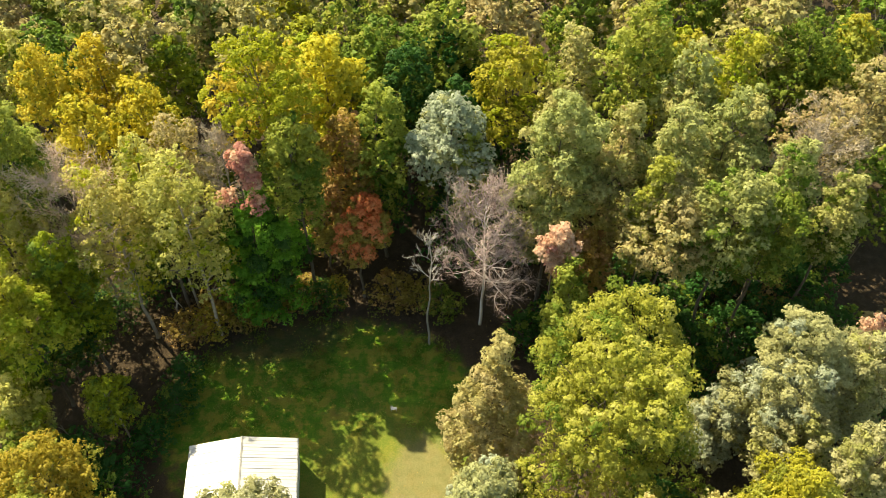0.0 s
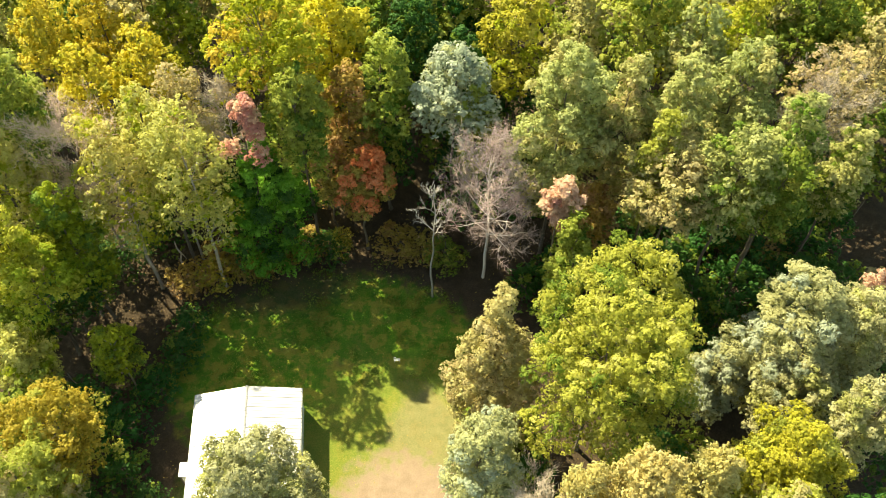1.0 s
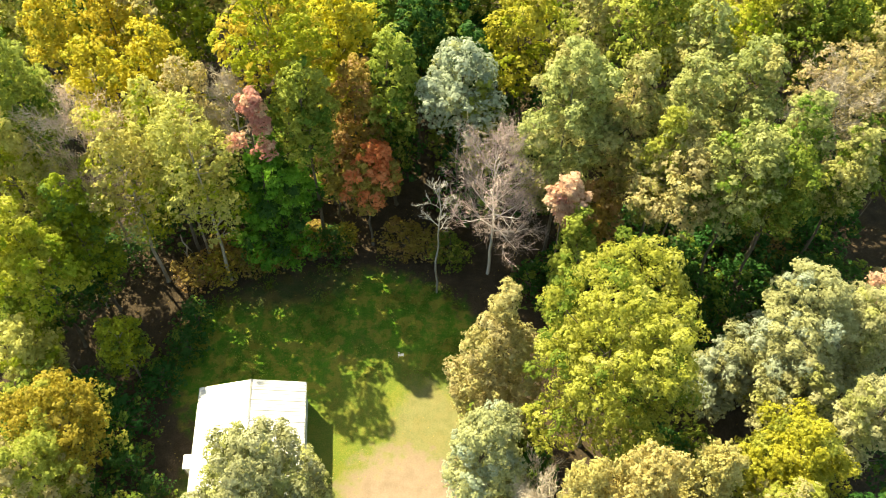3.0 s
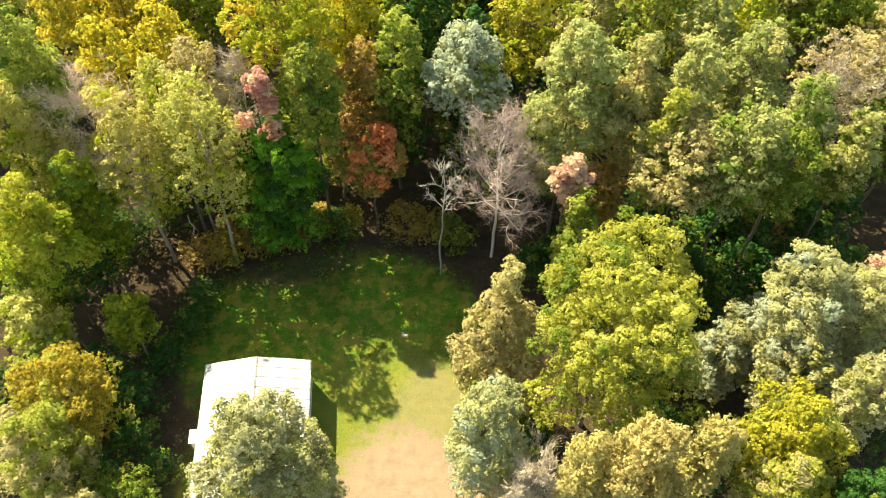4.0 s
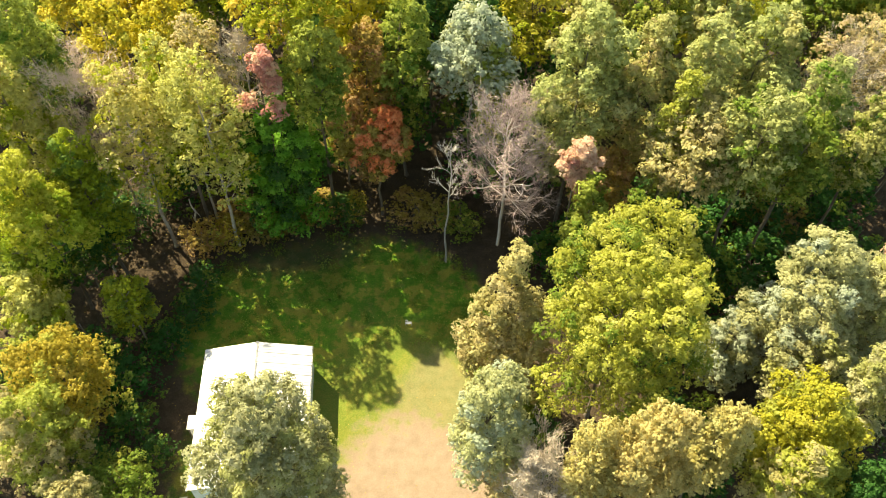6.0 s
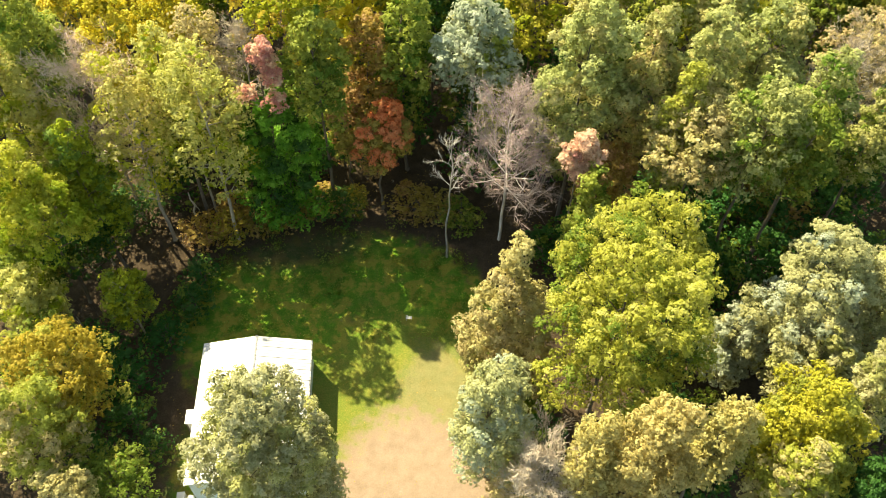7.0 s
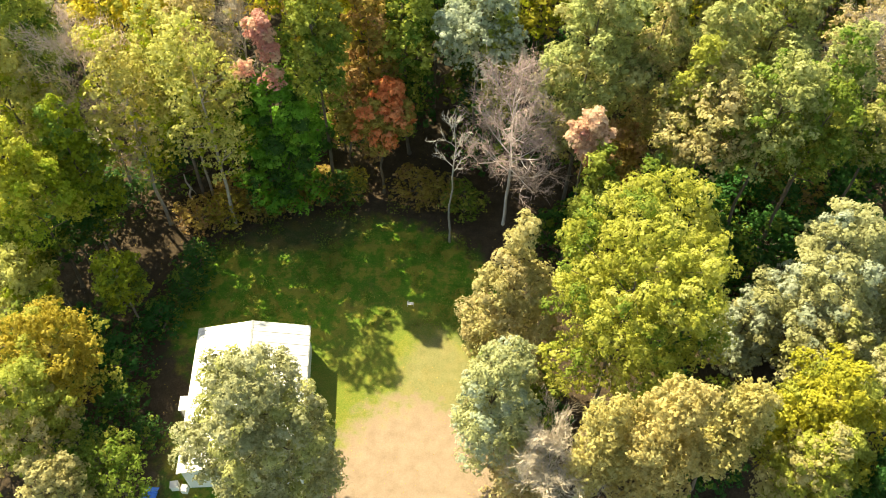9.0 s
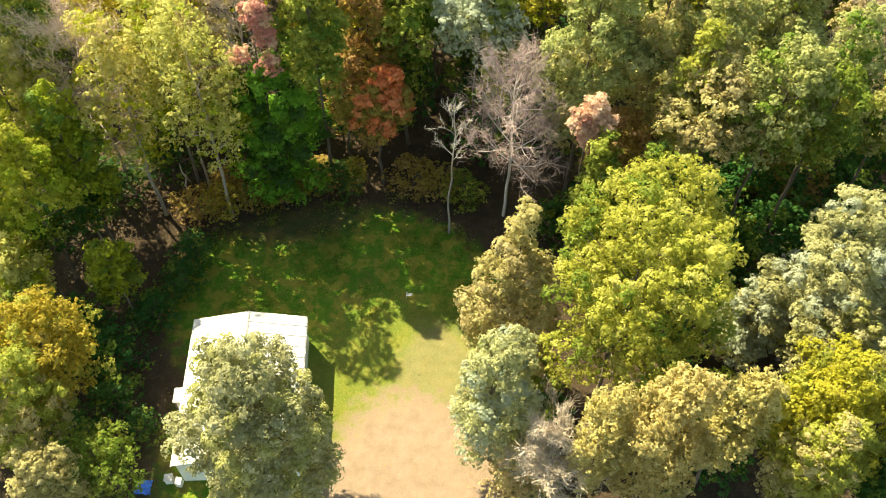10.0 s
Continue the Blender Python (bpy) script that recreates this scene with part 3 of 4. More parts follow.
leafy_tree(-24.2, 42.4, 8.6, 2.2, 3.3, "lime", 25, 1.05, "small green tree on a leaning slender trunk", size=0.19, bark=PALE_BARK)
leafy_tree(-29.5, 47.8, 7, 3.5, 3.6, "deepgreen", 26, 0.8, "dark green understorey tree", size=0.24)
leafy_tree(-32.1, 45.8, 9, 2.6, 1.7, "green", 27, 0.8, "green understorey tree below a taller crown", size=0.24)
leafy_tree(-11.1, 28.2, 19.6, 5.3, 2.6, "dusty", 28, 1.78, "dusty grey green tree with a dense crown overhanging the shed", "egg", size=0.19, turning=("sage", .35))
leafy_tree(1.2, 59.5, 19.9, 3.7, 11.5, "silver", 29, 0.7, "pale silver green tree with billowing foliage", size=0.31, turning=("greygreen", .08))
leafy_tree(3.1, 58.1, 17.4, 1.7, 7.1, "olive", 30, 0.45, "small yellow green tree top", size=0.31)
bare_tree(4.0, 52.7, 19.0, 3.9, 6.2, "redtwig", 31, 1.5, "big leafless tree with pale limbs and pinkish twigs")
bare_tree(-0.5, 50.7, 16.8, 2.2, 8.6, "paletwig", 32, 0.25, "slender dead tree with few pale branches")
leafy_tree(8.7, 49.0, 16.4, 1.7, 10.8, "salmon", 33, 0.9, "small tree with salmon pink leaves", size=0.24,
           masses=[(0.1, 0.3, 15.6, 0.8, 0.8), (-0.8, -0.2, 14.7, 0.8, 0.8), (0.8, 0.0, 14.6, 0.8, 0.8), (0.0, -0.7, 13.6, 0.8, 0.7)])
leafy_tree(11.6, 51.1, 13.8, 2.4, 7.1, "russet", 34, 0.8, "small brown and olive tree", size=0.24)
leafy_tree(9.7, 47.6, 15, 1.9, 2.7, "olive", 35, 0.72, "low khaki tree with thin leaves", size=0.24)
leafy_tree(9.2, 55, 23.2, 4, 7.1, "sage", 36, 0.88, "large olive green tree with a rounded crown", size=0.24, turning=("khaki", .35))
leafy_tree(13.7, 54.6, 23.1, 2.2, 9.5, "sage", 37, 0.8, "sage green broadleaf tree", size=0.24, turning=("khaki", .35))
leafy_tree(17.5, 54, 22.9, 2.6, 13.8, "sage", 38, 0.8, "sage green tree with rounded leaf masses", size=0.24, turning=("khaki", .35))
leafy_tree(15.7, 50.9, 21.6, 2, 9, "olive", 39, 0.8, "olive tree in the dense wood", size=0.24, turning=("sage", .4))
leafy_tree(16.8, 49.4, 19.4, 3.7, 12.4, "khaki", 40, 0.88, "khaki tree with clumped tan leaf masses", size=0.24, turning=("tan", .35))
leafy_tree(20.5, 48.7, 22, 3, 12, "sage", 41, 0.8, "sage green tree with clumped foliage", size=0.24)
leafy_tree(25.2, 51.3, 22.4, 2.6, 9.3, "sage", 42, 0.8, "sage green tree with a domed crown", size=0.24)
leafy_tree(23.5, 48.1, 19.9, 2.7, 12.6, "green", 43, 0.8, "mid green tree at the wood's edge", size=0.24)
leafy_tree(30.4, 51.9, 18.2, 2.1, 9, "sage", 44, 0.8, "sage green tree at the wood's edge", size=0.24)
leafy_tree(32.4, 60.7, 18.3, 4.4, 7.4, "tan", 45, 0.25, "thin tan tree with bare twigs showing", size=0.31)
bare_tree(30.9, 58.7, 18.7, 3.2, 9.2, "greytwig", 46, 0.7, "grey leafless tree among tan crowns")
leafy_tree(6.8, 66.6, 20.1, 3.7, 9.5, "yellow", 47, 0.5, "golden yellow tree deep in the wood", size=0.31)
leafy_tree(12.5, 68.4, 20, 3.4, 7.7, "khaki", 48, 0.45, "pale khaki tree deep in the wood", size=0.31)
leafy_tree(17.2, 65, 24, 4, 11.6, "olive", 49, 0.5, "tall olive green tree deep in the wood", size=0.31)
leafy_tree(20.3, 61.4, 23.4, 2.7, 11.4, "sage", 50, 0.5, "sage green tree deep in the wood", size=0.31, turning=("khaki", .35))
leafy_tree(24, 62.9, 22.9, 3.1, 11.2, "yellow", 51, 0.45, "yellow tan tree deep in the wood", size=0.31)
leafy_tree(22.6, 57.2, 21.8, 3.3, 8.9, "sage", 52, 0.8, "sage green tree among taller crowns", size=0.24, turning=("khaki", .35))
leafy_tree(33.5, 70.3, 19, 4.6, 7.1, "green", 53, 0.5, "dull green tree deep in the wood", size=0.31)
leafy_tree(38.4, 72.2, 17.5, 3, 7.6, "yellow", 54, 0.45, "yellow tree deep in the wood", size=0.31)
leafy_tree(37.8, 65.2, 18.1, 4, 7.1, "tan", 55, 0.35, "tan tree losing its leaves", size=0.31)
leafy_tree(1.5, 73.6, 16.8, 4.5, 0.8, "deepgreen", 56, 0.5, "dark green tree deep in the wood", size=0.31)
leafy_tree(2.3, 64.6, 17.5, 2.3, 1.2, "deepgreen", 57, 0.5, "dark blue green tree between taller crowns", size=0.31)
leafy_tree(-4.9, 72.1, 17.2, 4.3, 7.4, "green", 58, 0.5, "green tree deep in the wood", size=0.31)
leafy_tree(-32, 66.5, 19.8, 2.9, 9.3, "gold", 59, 0.5, "golden tree deep in the wood", size=0.31, spray=1.5)
leafy_tree(-28, 68.5, 19.1, 2.8, 8.9, "gold", 60, 0.5, "golden yellow tree with a round crown", size=0.31, spray=1.5)
leafy_tree(-27, 60.3, 19.6, 2.6, 8.1, "gold", 61, 0.45, "bright yellow tree in the wood", size=0.31)
leafy_tree(-23, 62.3, 19.5, 3.1, 7.9, "gold", 62, 0.45, "gold and orange tree in the wood", size=0.31, spray=1.5)
leafy_tree(-22.5, 70.2, 18, 3.1, 8, "lime", 63, 0.5, "bright yellow green tree with upswept boughs", size=0.31)
leafy_tree(-37.2, 72.2, 17.5, 3.6, 7.6, "straw", 64, 0.45, "straw coloured tree deep in the wood", size=0.31)
leafy_tree(-20.3, 78.1, 16.6, 4.1, 6.7, "tan", 65, 0.4, "tan tree far back in the wood", size=0.31)
leafy_tree(-13.9, 78.2, 17.2, 4.1, 7, "yellow", 66, 0.4, "yellow tan tree far back in the wood", size=0.31)
leafy_tree(3.3, 39.0, 16.4, 3.2, 3, "khaki", 67, 0.95, "khaki conical tree thinning towards its top", size=0.19, turning=("tan", .4),
           masses=[(0.6, 1.2, 14.7, 0.9, 1.7), (0.2, 0.4, 12.6, 1.3, 1.5), (-0.9, -0.3, 11.2, 1.4, 1.4), (1.3, -0.2, 11.0, 1.5, 1.5), (-1.8, -1.4, 9.0, 1.5, 1.5),
                   (0.4, -1.4, 9.2, 1.8, 1.6), (2.0, -1.5, 8.2, 1.6, 1.6), (-1.2, -2.4, 6.8, 1.6, 1.6), (0.9, -2.8, 6.5, 1.8, 1.8), (0.2, 0.0, 6.0, 2.2, 2.6)])
leafy_tree(10.3, 36.6, 21.4, 5.0, 5, "chartreuse", 68, 1.6, "large chartreuse tree in full sun by the drive", size=0.19, turning=("green", .22),
           masses=[(1.8, 4.2, 16.6, 2.5, 2.6), (-0.4, 2.8, 17.3, 2.1, 2.3), (3.3, 2.8, 15.4, 2.1, 2.3), (-2.3, 2.6, 15.4, 2.1, 2.4), (0.2, 0.4, 18.2, 2.3, 2.4), (3.3, 0.8, 16.0, 2.0, 2.3), (-3.3, -1.0, 14.8, 2.0, 2.1),
                   (1.6, -2.8, 18.2, 2.0, 2.4), (-1.4, -3.2, 15.4, 2.0, 2.3), (3.6, -2.4, 13.6, 1.8, 2.1), (-3.8, -3.6, 11.4, 1.8, 1.9), (0.6, -5.0, 12.4, 2.0, 2.4),
                   (3.2, 3.4, 11.6, 1.9, 2.4), (-1.0, 3.0, 9.6, 2.4, 2.9), (0.0, -1.2, 10.4, 3.3, 3.5)])
leafy_tree(2.4, 31.4, 15.3, 2.9, 2.0, "greygreen", 69, 1.05, "grey green tree beside the sandy drive", size=0.19, turning=("silver", .4))
bare_tree(5.5, 28.4, 13.4, 2.7, 3.2, "greytwig", 70, 1.0, "grey leafless small tree with dense twigs")
leafy_tree(4.2, 28.6, 8.6, 2.4, 0.6, "tan", 84, 0.35, "low tan shrub with half its leaves dropped", size=0.19, turning=("khaki", .3))
leafy_tree(8.0, 27.9, 17.0, 1.8, 5.8, "ochre", 71, 1.05, "ochre tree with clumped dry leaves", size=0.19, spray=2.2, lump=0.85)
leafy_tree(10.9, 27.3, 19.6, 2.4, 5.6, "ochre", 72, 1.05, "ochre and tan tree with clumped dry leaves", size=0.19, spray=2.2, lump=0.85)
leafy_tree(15.0, 28.6, 17.6, 1.7, 7.2, "ochre", 73, 1.05, "ochre tree with gaps in its crown", size=0.19, spray=2.2, lump=0.85)
leafy_tree(23.9, 39.6, 17.9, 4, 4.2, "greygreen", 74, 1.26, "grey green tree with a broad billowing crown", size=0.19, turning=("silver", .3))
leafy_tree(28.4, 39.7, 16, 2.9, 3.8, "greygreen", 75, 1.05, "grey green broadleaf tree", size=0.19)
leafy_tree(24.1, 36.2, 13.2, 3, 3.7, "greygreen", 76, 1.05, "grey green tree with lower hanging boughs", size=0.19)
leafy_tree(20.3, 39.6, 8.6, 2.5, 0.8, "silver", 77, 1.3, "small pale blue green tree", size=0.19)
leafy_tree(21.4, 30.1, 15.8, 3.6, 4.9, "yellow", 78, 1.26, "yellow tree with some green in its feathery foliage", size=0.19, turning=("olive", .4), spray=1.5)
leafy_tree(19.7, 27.1, 15.6, 2.2, 5.3, "olive", 79, 1.05, "olive green tree under the yellow one", size=0.19, turning=("khaki", .4))
leafy_tree(25.8, 32.3, 20.2, 2.1, 5.6, "greygreen", 80, 1.05, "grey green tree by the yard", size=0.19)
leafy_tree(30.7, 43.5, 13.4, 0.9, 6.8, "salmon", 81, 0.84, "small tree top turned salmon pink", size=0.19)
leafy_tree(24.4, 26.4, 15.8, 2, 5.4, "deepgreen", 82, 1.05, "dark green tree among the ochre crowns", size=0.19)
leafy_tree(-2.1, 66.8, 19, 3.1, 7.4, "deepgreen", 83, 0.45, "dark green tree behind the clearing edge", size=0.31)

# the wood behind and beside the clearing, up to where the tree tops close the view
WOOD = (("green", "green tree in the shade of the wood"), ("olive", "olive tree in the wood"),
        ("khaki", "khaki autumn tree in the wood"), ("deepgreen", "dark green tree filling the wood"),
        ("tan", "tan autumn tree in the wood"), ("yellow", "yellow autumn tree in the wood"), ("sage", "sage green tree in the wood"))
BACK = [leafy_tree(0, 0, 19.0, 3.9, 7.5, colour, 300 + k, 0.24, label, size=0.5, group="trees at the back of the wood")
        for k, (colour, label) in enumerate(WOOD)]
LOW = [leafy_tree(0, 0, 9.0, 3.3, 1.6, colour, 320 + k, 0.30, label, size=0.32, group="low trees of the wood")
       for k, (colour, label) in enumerate(WOOD[:4])]


def taken(x, y, spots, gap):
    return any((x - a) ** 2 + (y - b) ** 2 < gap ** 2 for a, b in spots)


def in_clearing(x, y):
    return ((x + 9) / 14) ** 2 + ((y - 41) / 16.5) ** 2 < 1 or (abs(x + 3) < 12 and y < 47.5) or (6 < x < 30 and 20 < y < 43)


def fill_wood():
    rng = np.random.default_rng(77)
    spots, used = [], set()
    for _ in range(2600):
        x, y = rng.uniform(-58, 58), rng.uniform(14, 108)
        # trees far to the sides stand out of view, added for shade and bounce
        far = y > 69 or abs(x) > 38
        if in_clearing(x, y) or taken(x, y, spots, (5.6 if y < 92 else 7.4) if far else 4.6) or abs(x) > 0.42 * y + 22:
            continue
        if (y < 44 and -29 < x < 30) or (18 < x < 38 and 40 < y < 54) or (-4 < x < 8 and 47 < y < 57) or (not far and ((-35 < x < -17 and 38 < y < 58.5) or (9 < x < 36 and 43 < y < 58) or (-13 < x < 11 and y < 59))):
            continue
        spots.append((x, y))
        kinds, height = (BACK, 22.0) if far else (LOW, 10.0)
        pick = int(rng.choice(7, p=[.2, .2, .17, .05, .17, .11, .1]) if far else rng.choice(4, p=[.36, .16, .06, .42]))
        wide, tall = rng.uniform(0.95, 1.25), rng.uniform(0.88, 1.1)
        if abs(x) > 38 and y < 71:
            tall *= 0.8
        turn = pose(x, y, 0, 0, 0, rng.uniform(0, 360))
        tree = kinds[pick] if (far, pick) not in used else copy_thing(kinds[pick], turn)
        used.add((far, pick))
        tree.matrix_world = turn
        tree.scale = (wide, wide, tall)


fill_wood()

# young growth under the trees beside the drive and the shed; some dark green ones paint in deep shade
UNDER = [leafy_tree(0, 0, 6.0, 2.3, 0.5, colour, 400 + k, 0.5, label, size=0.25, group="understorey")
         for k, (colour, label) in enumerate((("deepgreen", "dark green sapling in the shade of taller trees"), ("green", "green sapling in the shade of taller trees"), ("russet", "russet sapling in the shade of taller trees"), ("amber", "amber sapling at the edge of the clearing")))]


def place_under(k, x, y, height, wide, turn, first=False):
    m = pose(x, y, 0, 0, 0, turn)
    tree = UNDER[k] if first else copy_thing(UNDER[k], m)
    tree.matrix_world = m
    tree.scale = (wide, wide, height / 6.0)


place_under(0, 15, 34.4, 6.5, 1.2, 0, True)
place_under(1, 17.7, 34.8, 5.5, 1.0, 40, True)
place_under(2, 25.9, 43, 4.0, 1.3, 10, True)
place_under(3, -19, 52.3, 3.2, 0.9, 25, True)
place_under(3, -8.4, 55.6, 3.6, 0.5, 125)
place_under(0, 13.8, 30.7, 6.0, 1.1, 90)
place_under(0, 17.1, 31, 6.0, 1.2, 200)
place_under(0, 16.1, 39.4, 8.5, 1.0, 150)
place_under(0, 13.7, 43.4, 9.0, 1.2, 30)
place_under(1, 10.4, 44.2, 7.0, 1.0, 70)
place_under(0, 22, 44.9, 6.5, 1.2, 310)
place_under(2, 28.7, 43.9, 3.5, 1.3, 160)
place_under(2, 22.8, 42.3, 3.0, 1.0, 210)
place_under(0, 20.4, 41.8, 4.0, 1.2, 10)
place_under(2, 24.4, 44.8, 3.4, 1.2, 80)
place_under(0, 26.9, 46, 5.0, 1.2, 130)
place_under(2, 31.2, 42.5, 3.2, 1.3, 230)
place_under(0, 31.2, 46.4, 5.0, 1.3, 330)
place_under(2, 33.6, 44.7, 3.6, 1.3, 290)
place_under(0, 24.3, 48.7, 6.5, 1.3, 25)
place_under(0, 29, 49.4, 6.0, 1.3, 65)
place_under(0, 20.4, 47.7, 6.5, 1.3, 125)
place_under(0, 33.1, 49, 6.0, 1.3, 165)
place_under(0, 26.8, 34.9, 7.5, 1.3, 15)
place_under(0, 5.8, 33.1, 5.0, 1.0, 75)
place_under(1, 5.4, 36.6, 5.0, 1.0, 175)
place_under(0, -26.6, 39.7, 5.0, 1.2, 20)
place_under(0, -21.3, 32.6, 2.2, 0.7, 130)
place_under(0, -23.2, 34.7, 3.4, 0.9, 220)
place_under(0, -22.2, 41.7, 3.2, 0.9, 280)
place_under(2, -16.8, 53.5, 2.6, 0.9, 60)
place_under(2, -21.1, 52, 3.0, 1.0, 140)
place_under(0, -9.5, 54.9, 3.4, 0.9, 190)
place_under(2, -3.5, 55.5, 3.2, 1.0, 260)
place_under(1, 0.7, 54, 3.2, 0.9, 320)
place_under(0, 7.3, 50.2, 4.2, 1.0, 45)
place_under(0, -25.3, 32, 3.6, 1.1, 12)
place_under(0, -24.1, 37.6, 4.0, 1.1, 112)
place_under(0, -20.8, 44.8, 2.8, 0.9, 312)
place_under(0, -20.4, 47.4, 2.6, 0.9, 152)
place_under(0, -28.7, 35.7, 6.0, 1.2, 352)
place_under(2, -18.5, 54.4, 3.0, 1.0, 121)
place_under(2, -14.2, 54.3, 2.4, 0.9, 221)
place_under(2, -11.5, 55.7, 2.6, 0.9, 321)
place_under(2, -1.2, 55, 2.6, 0.9, 171)
place_under(0, 13.5, 52, 6, 1.2, 15)
place_under(0, 16.5, 54.5, 6.5, 1.3, 75)
place_under(0, 19.5, 51.5, 6, 1.3, 195)
place_under(0, 22.5, 53.5, 6.5, 1.3, 255)
place_under(0, 26, 52.5, 6, 1.3, 305)
place_under(2, 28.5, 55, 4.5, 1.3, 45)
place_under(0, 31.5, 53.5, 5.5, 1.3, 105)
place_under(2, 25.2, 56.5, 4, 1.3, 165)
place_under(0, 34.5, 56, 6, 1.3, 215)
place_under(0, 20.8, 57, 7, 1.4, 285)
place_under(1, 12.5, 55.5, 6.5, 1.2, 335)
place_under(0, 9.8, 51.5, 5, 1.1, 5)
place_under(0, -27.5, 53.6, 4.5, 1.1, 65)
place_under(0, -30.5, 50.5, 5, 1.2, 265)
place_under(1, -31.5, 56, 6, 1.3, 185)
place_under(0, -24.5, 56.4, 5, 1.2, 115)


# ---- dead stems leaning at the edge of the clearing ----
def dead_stem(base, top, radius, seed):
    rng = np.random.default_rng(seed)
    ob = new("dead_stem")
    ob.location = base
    tagged(ob, "slender pale dead stem leaning among the undergrowth", "dead stem")
    end = np.array(top) - np.array(base)
    segs, pts = crooked(rng, (0, 0, -0.2), end, radius, radius * 0.45, 6, 0.05)
    part("stem", tube_mesh("stem", segs, 7, PALE_BARK), None, ob)
    for k in (3, 4, 5):
        side = rng.normal(0, 1, 3)
        side = side / np.linalg.norm(side) * rng.uniform(0.4, 0.9)
        stub, _ = crooked(rng, pts[k], pts[k] + side, radius * 0.35, 0.01, 2, 0.04)
        part("branch", tube_mesh("branch", stub, 5, PALE_BARK), None, ob)


dead_stem((-28.5, 49.3, 0), (-29.2, 49.9, 5.2), 0.10, 1)
dead_stem((-27.4, 41.0, 0), (-28.0, 41.4, 4.4), 0.09, 2)
dead_stem((-21.9, 53.3, 0), (-22.2, 53.9, 4.2), 0.12, 3)
dead_stem((-20.6, 54.7, 0), (-20.9, 55.2, 7.2), 0.13, 4)


# ---- growth on the lawn ----
def lawn_growth():
    """Low weeds and fallen leaves in uneven patches on the clearing's grass."""
    rng = np.random.default_rng(5)
    centres = np.stack([rng.uniform(-21, 3, 900), rng.uniform(33, 56, 900)], axis=1)
    keep = [((x + 9) / 12.5) ** 2 + ((y - 44.5) / 10.5) ** 2 < 1 and noise.noise((x * 0.35, y * 0.35, 7.0)) > -0.05
            and y > 42.5 and not (-19 < x < -10 and y < 40.3) and not ((x + 2.5) / 5.0) ** 2 + ((y - 34) / 7.5) ** 2 < 1 for x, y in centres]
    centres = centres[np.array(keep)]
    spread = rng.uniform(0.12, 0.5, len(centres))
    p = np.repeat(centres, 26, axis=0)
    s = np.repeat(spread, 26)
    xy = p + rng.normal(0, 1, p.shape) * s[:, None]
    z = rng.uniform(0.12, 0.32, len(p)) * np.clip(s * 3, 0.5, 1)
    pts = np.column_stack([xy, z])
    n = rng.normal(0, 0.5, pts.shape) + (0, 0, 0.8)
    n /= np.linalg.norm(n, axis=1, keepdims=True)
    ob = new("lawn_weeds", pieces_mesh("lawn_weeds", [leaf_quads(rng, pts, n, 0.16, 0.09)], LEAF["green"]))
    tagged(ob, "low green weeds in patches on the lawn", "weeds", "", "stuff")
    xy = np.stack([rng.uniform(-40, 34, 3600), rng.uniform(24, 64, 3600)], axis=1)
    inside = np.array([((x + 5) / 8) ** 2 + ((y - 36) / 9) ** 2 > 1 and not (-19.5 < x < -9.5 and 28 < y < 40.4) and noise.noise((x * 0.25, y * 0.25, 2.0)) > -0.2 for x, y in xy])
    xy = xy[inside]
    pts = np.column_stack([xy, rng.uniform(0.10, 0.2, len(xy))])
    n = rng.normal(0, 0.35, pts.shape) + (0, 0, 1)
    n /= np.linalg.norm(n, axis=1, keepdims=True)
    ob = new("fallen_leaves", pieces_mesh("fallen_leaves", [leaf_quads(rng, pts, n, 0.13, 0.09)], LEAF["russet"]))
    tagged(ob, "russet fallen leaves scattered over the ground", "fallen leaves", "", "stuff")


lawn_growth()


def drive_litter():
    """Dry leaves and small tufts lying on the sandy drive."""
    rng = np.random.default_rng(6)
    xy = np.stack([rng.uniform(-9, 3, 420), rng.uniform(18, 39, 420)], axis=1)
    pts = np.column_stack([xy, rng.uniform(0.08, 0.16, len(xy))])
    n = rng.normal(0, 0.4, pts.shape) + (0, 0, 1)
    n /= np.linalg.norm(n, axis=1, keepdims=True)
    ob = new("drive_leaves", pieces_mesh("drive_leaves", [leaf_quads(rng, pts, n, 0.09, 0.06)], LEAF["russet"]))
    tagged(ob, "dry brown leaves scattered on the sandy drive", "fallen leaves", "", "stuff")


drive_litter()


# ---- things in the clearing ----
def garden_bench(x, y, turn):
    bench = new("garden_bench")
    bench.matrix_world = pose(x, y, 0.04, 0, 0, turn) @ Matrix.Diagonal((0.5, 0.6, 0.6, 1))
    tagged(bench, "small white garden bench standing on the shaded lawn", "bench")
    for k in range(3):
        part("slat", box_bm(-0.5, 0.5, -0.18 + k * 0.13, -0.07 + k * 0.13, 0.38, 0.41, 0.006), WHITE_METAL, bench)
    for sx in (-0.45, 0.45):
        for sy in (-0.15, 0.17):
            part("leg", box_bm(sx - 0.025, sx + 0.025, sy - 0.025, sy + 0.025, -0.1, 0.38), WHITE_METAL, bench)
    part("backrest", box_bm(-0.5, -0.12, 0.2, 0.23, 0.62, 0.74, 0.006), WHITE_METAL, bench)
    for sx in (-0.45, -0.17):
        part("post", box_bm(sx - 0.02, sx + 0.02, 0.195, 0.235, 0.36, 0.68), WHITE_METAL, bench)


garden_bench(-3.5, 44.4, 4)


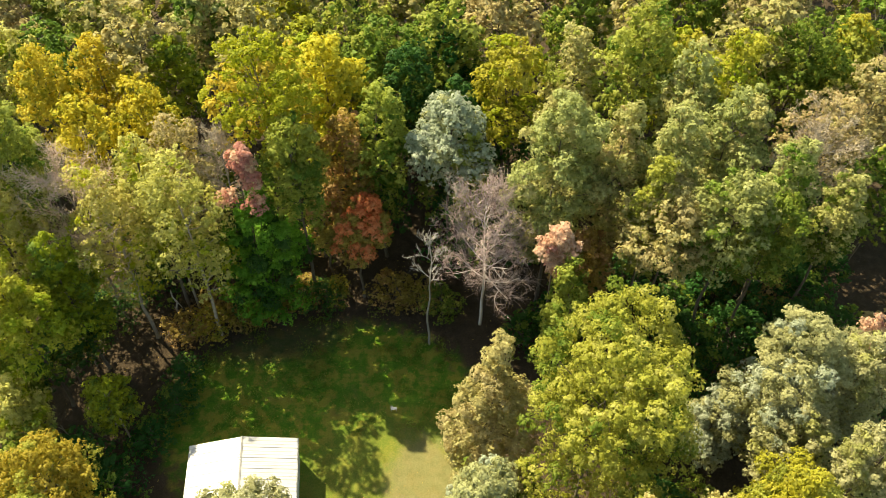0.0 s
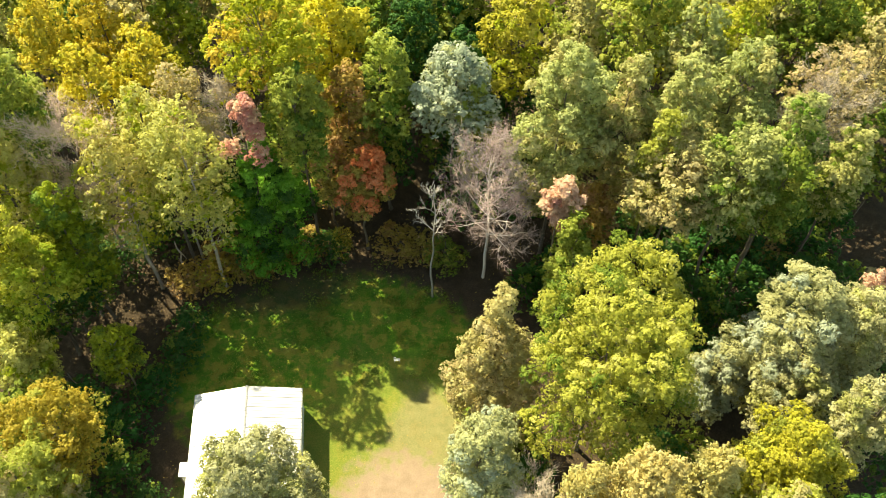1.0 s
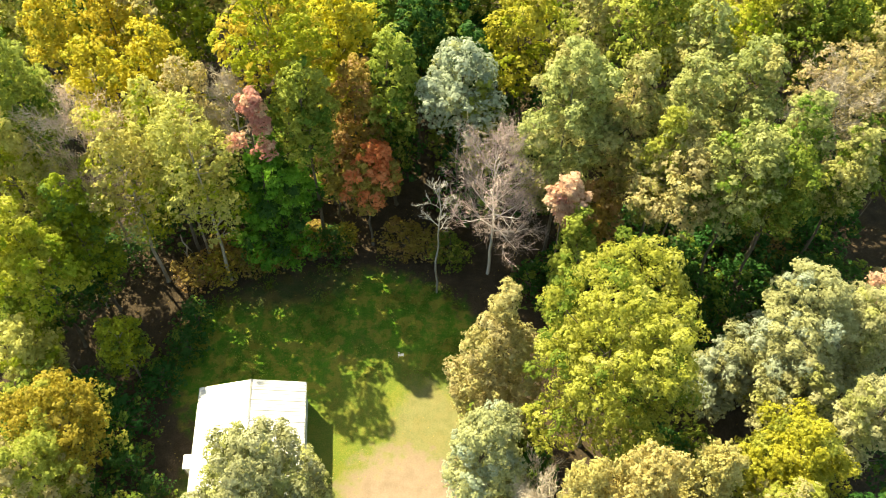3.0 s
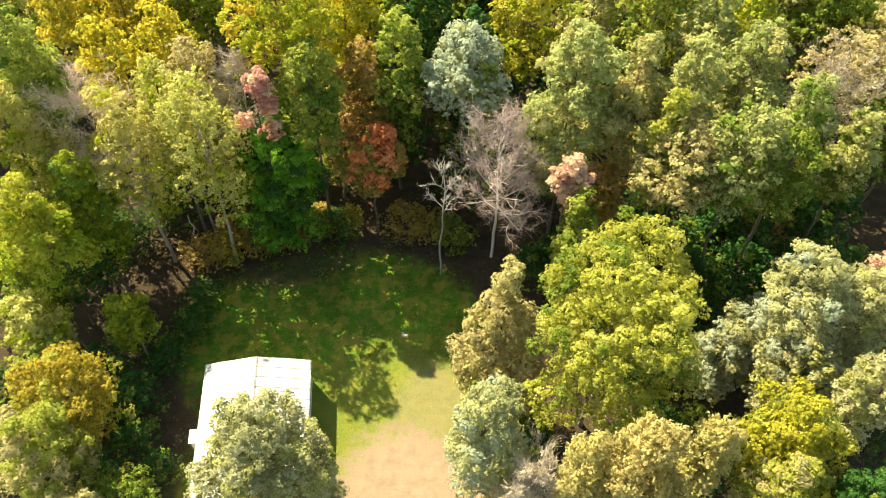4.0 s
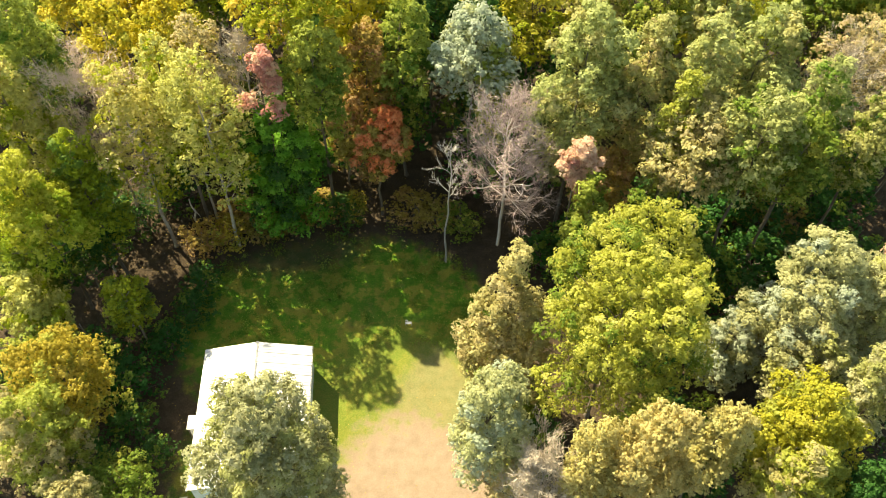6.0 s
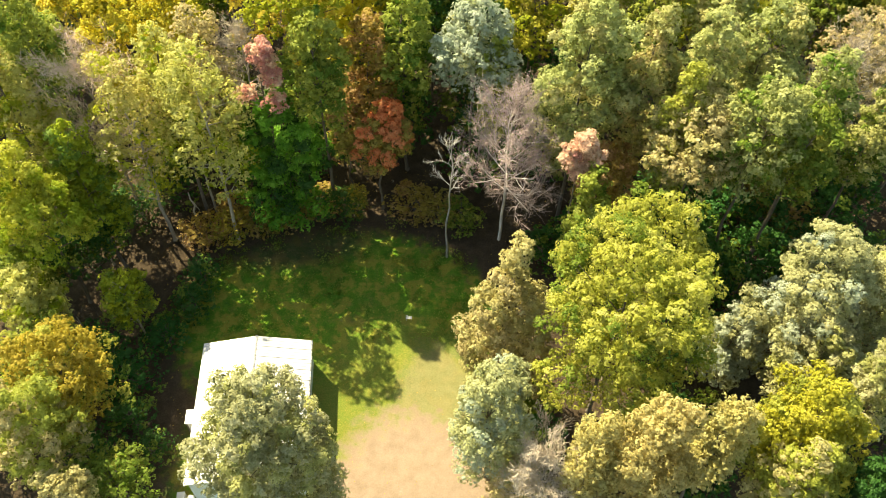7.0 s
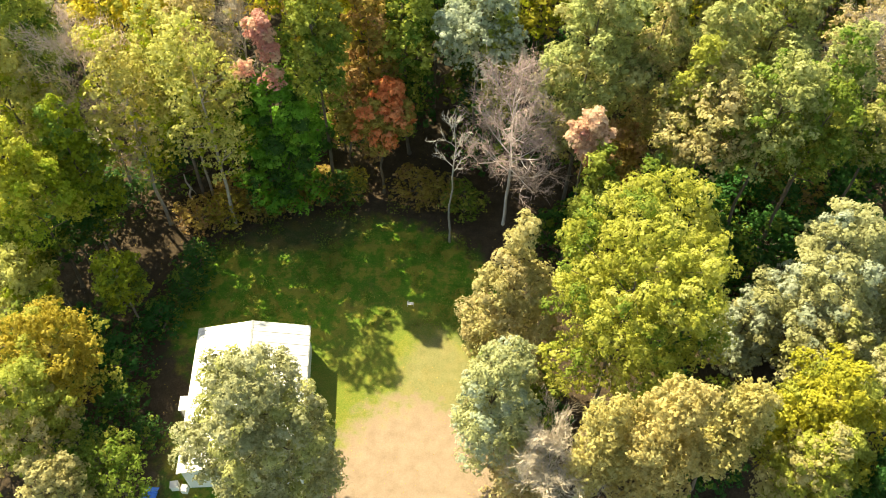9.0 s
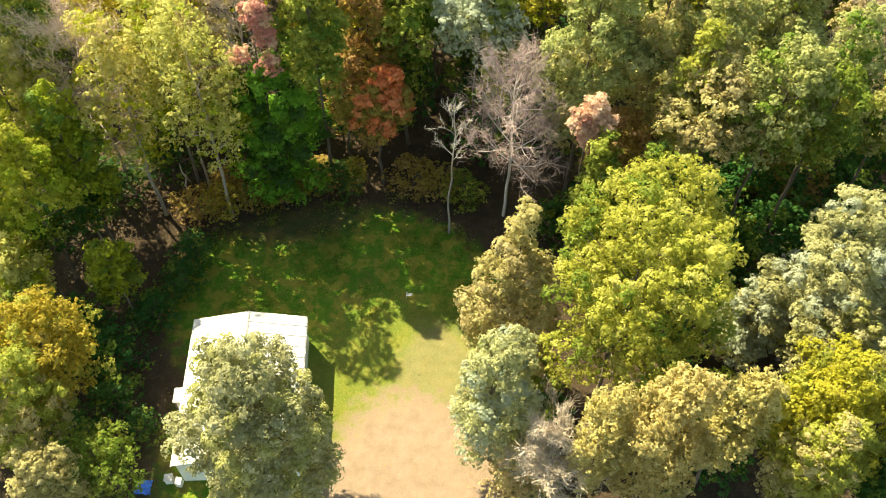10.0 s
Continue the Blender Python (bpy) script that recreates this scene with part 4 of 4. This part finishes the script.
def tarpaulin(x, y):
    ob = new("tarpaulin")
    ob.location, ob.scale = (x, y, 0), (0.75, 0.75, 0.75)
    tagged(ob, "crumpled bright blue tarpaulin thrown over a heap beside the shed", "tarpaulin")
    n = 30
    verts, faces = [], []
    for j in range(n + 1):
        for i in range(n + 1):
            u, v = i / n * 2 - 1, j / n * 2 - 1
            edge = max(abs(u), abs(v))
            heap = 0.75 * max(0.0, 1 - (u * u + v * v) * 0.8)
            z = 0.06 + heap + 0.22 * noise.noise((u * 2.2, v * 2.2, 4.0)) * (1.1 - edge) + 0.10 * noise.noise((u * 6, v * 6, 9.0))
            verts.append((u * 0.75 + 0.12 * noise.noise((v * 3, u, 0)), v * 0.65 + 0.12 * noise.noise((u * 3, v, 5)), max(z, -0.02)))
    for j in range(n):
        for i in range(n):
            a = j * (n + 1) + i
            faces.append((a, a + 1, a + n + 2, a + n + 1))
    me = mesh_from("sheet", verts, faces, BLUE, True)
    bm = bmesh.new()
    bm.from_mesh(me)
    bmesh.ops.solidify(bm, geom=bm.faces[:], thickness=0.012)
    bm.to_mesh(me)
    bm.free()
    part("sheet", me, None, ob)


tarpaulin(-20.5, 28.9)


def lean_to(x, y, turn):
    """A small roofed store against the shed's long side."""
    ob = new("lean_to_store")
    ob.matrix_world = pose(x, y, 0, 0, 0, turn)
    tagged(ob, "small grey lean-to store against the side of the shed", "lean-to")
    part("roof", box_bm(-0.42, 0.25, -0.55, 0.55, 2.12, 2.2, 0.01), GREY_SHEET, ob)
    for sy in (-0.45, 0.45):
        part("post", box_bm(-0.38, -0.3, sy - 0.04, sy + 0.04, -0.1, 2.12), DARK_WOOD, ob)
    part("panel", box_bm(-0.36, -0.32, -0.41, 0.41, 0.1, 2.0), GREY_SHEET, ob)


lean_to(-18.7, 34.6, 3.07)


def storage_box(x, y, turn, w, d, h, label):
    ob = new("storage_box")
    ob.matrix_world = pose(x, y, 0.03, 0, 0, turn)
    tagged(ob, label, "box")
    part("body", box_bm(-w / 2, w / 2, -d / 2, d / 2, -0.06, h, 0.02), WHITE_WALL, ob)
    part("lid", box_bm(-w / 2 - 0.03, w / 2 + 0.03, -d / 2 - 0.03, d / 2 + 0.03, h + 0.003, h + 0.06, 0.015), WHITE_METAL, ob)


storage_box(-18.8, 29.4, 8, 0.5, 0.45, 0.55, "white storage box beside the end of the shed")
storage_box(-18.1, 29.2, -6, 0.4, 0.45, 0.5, "smaller white storage box beside the shed")
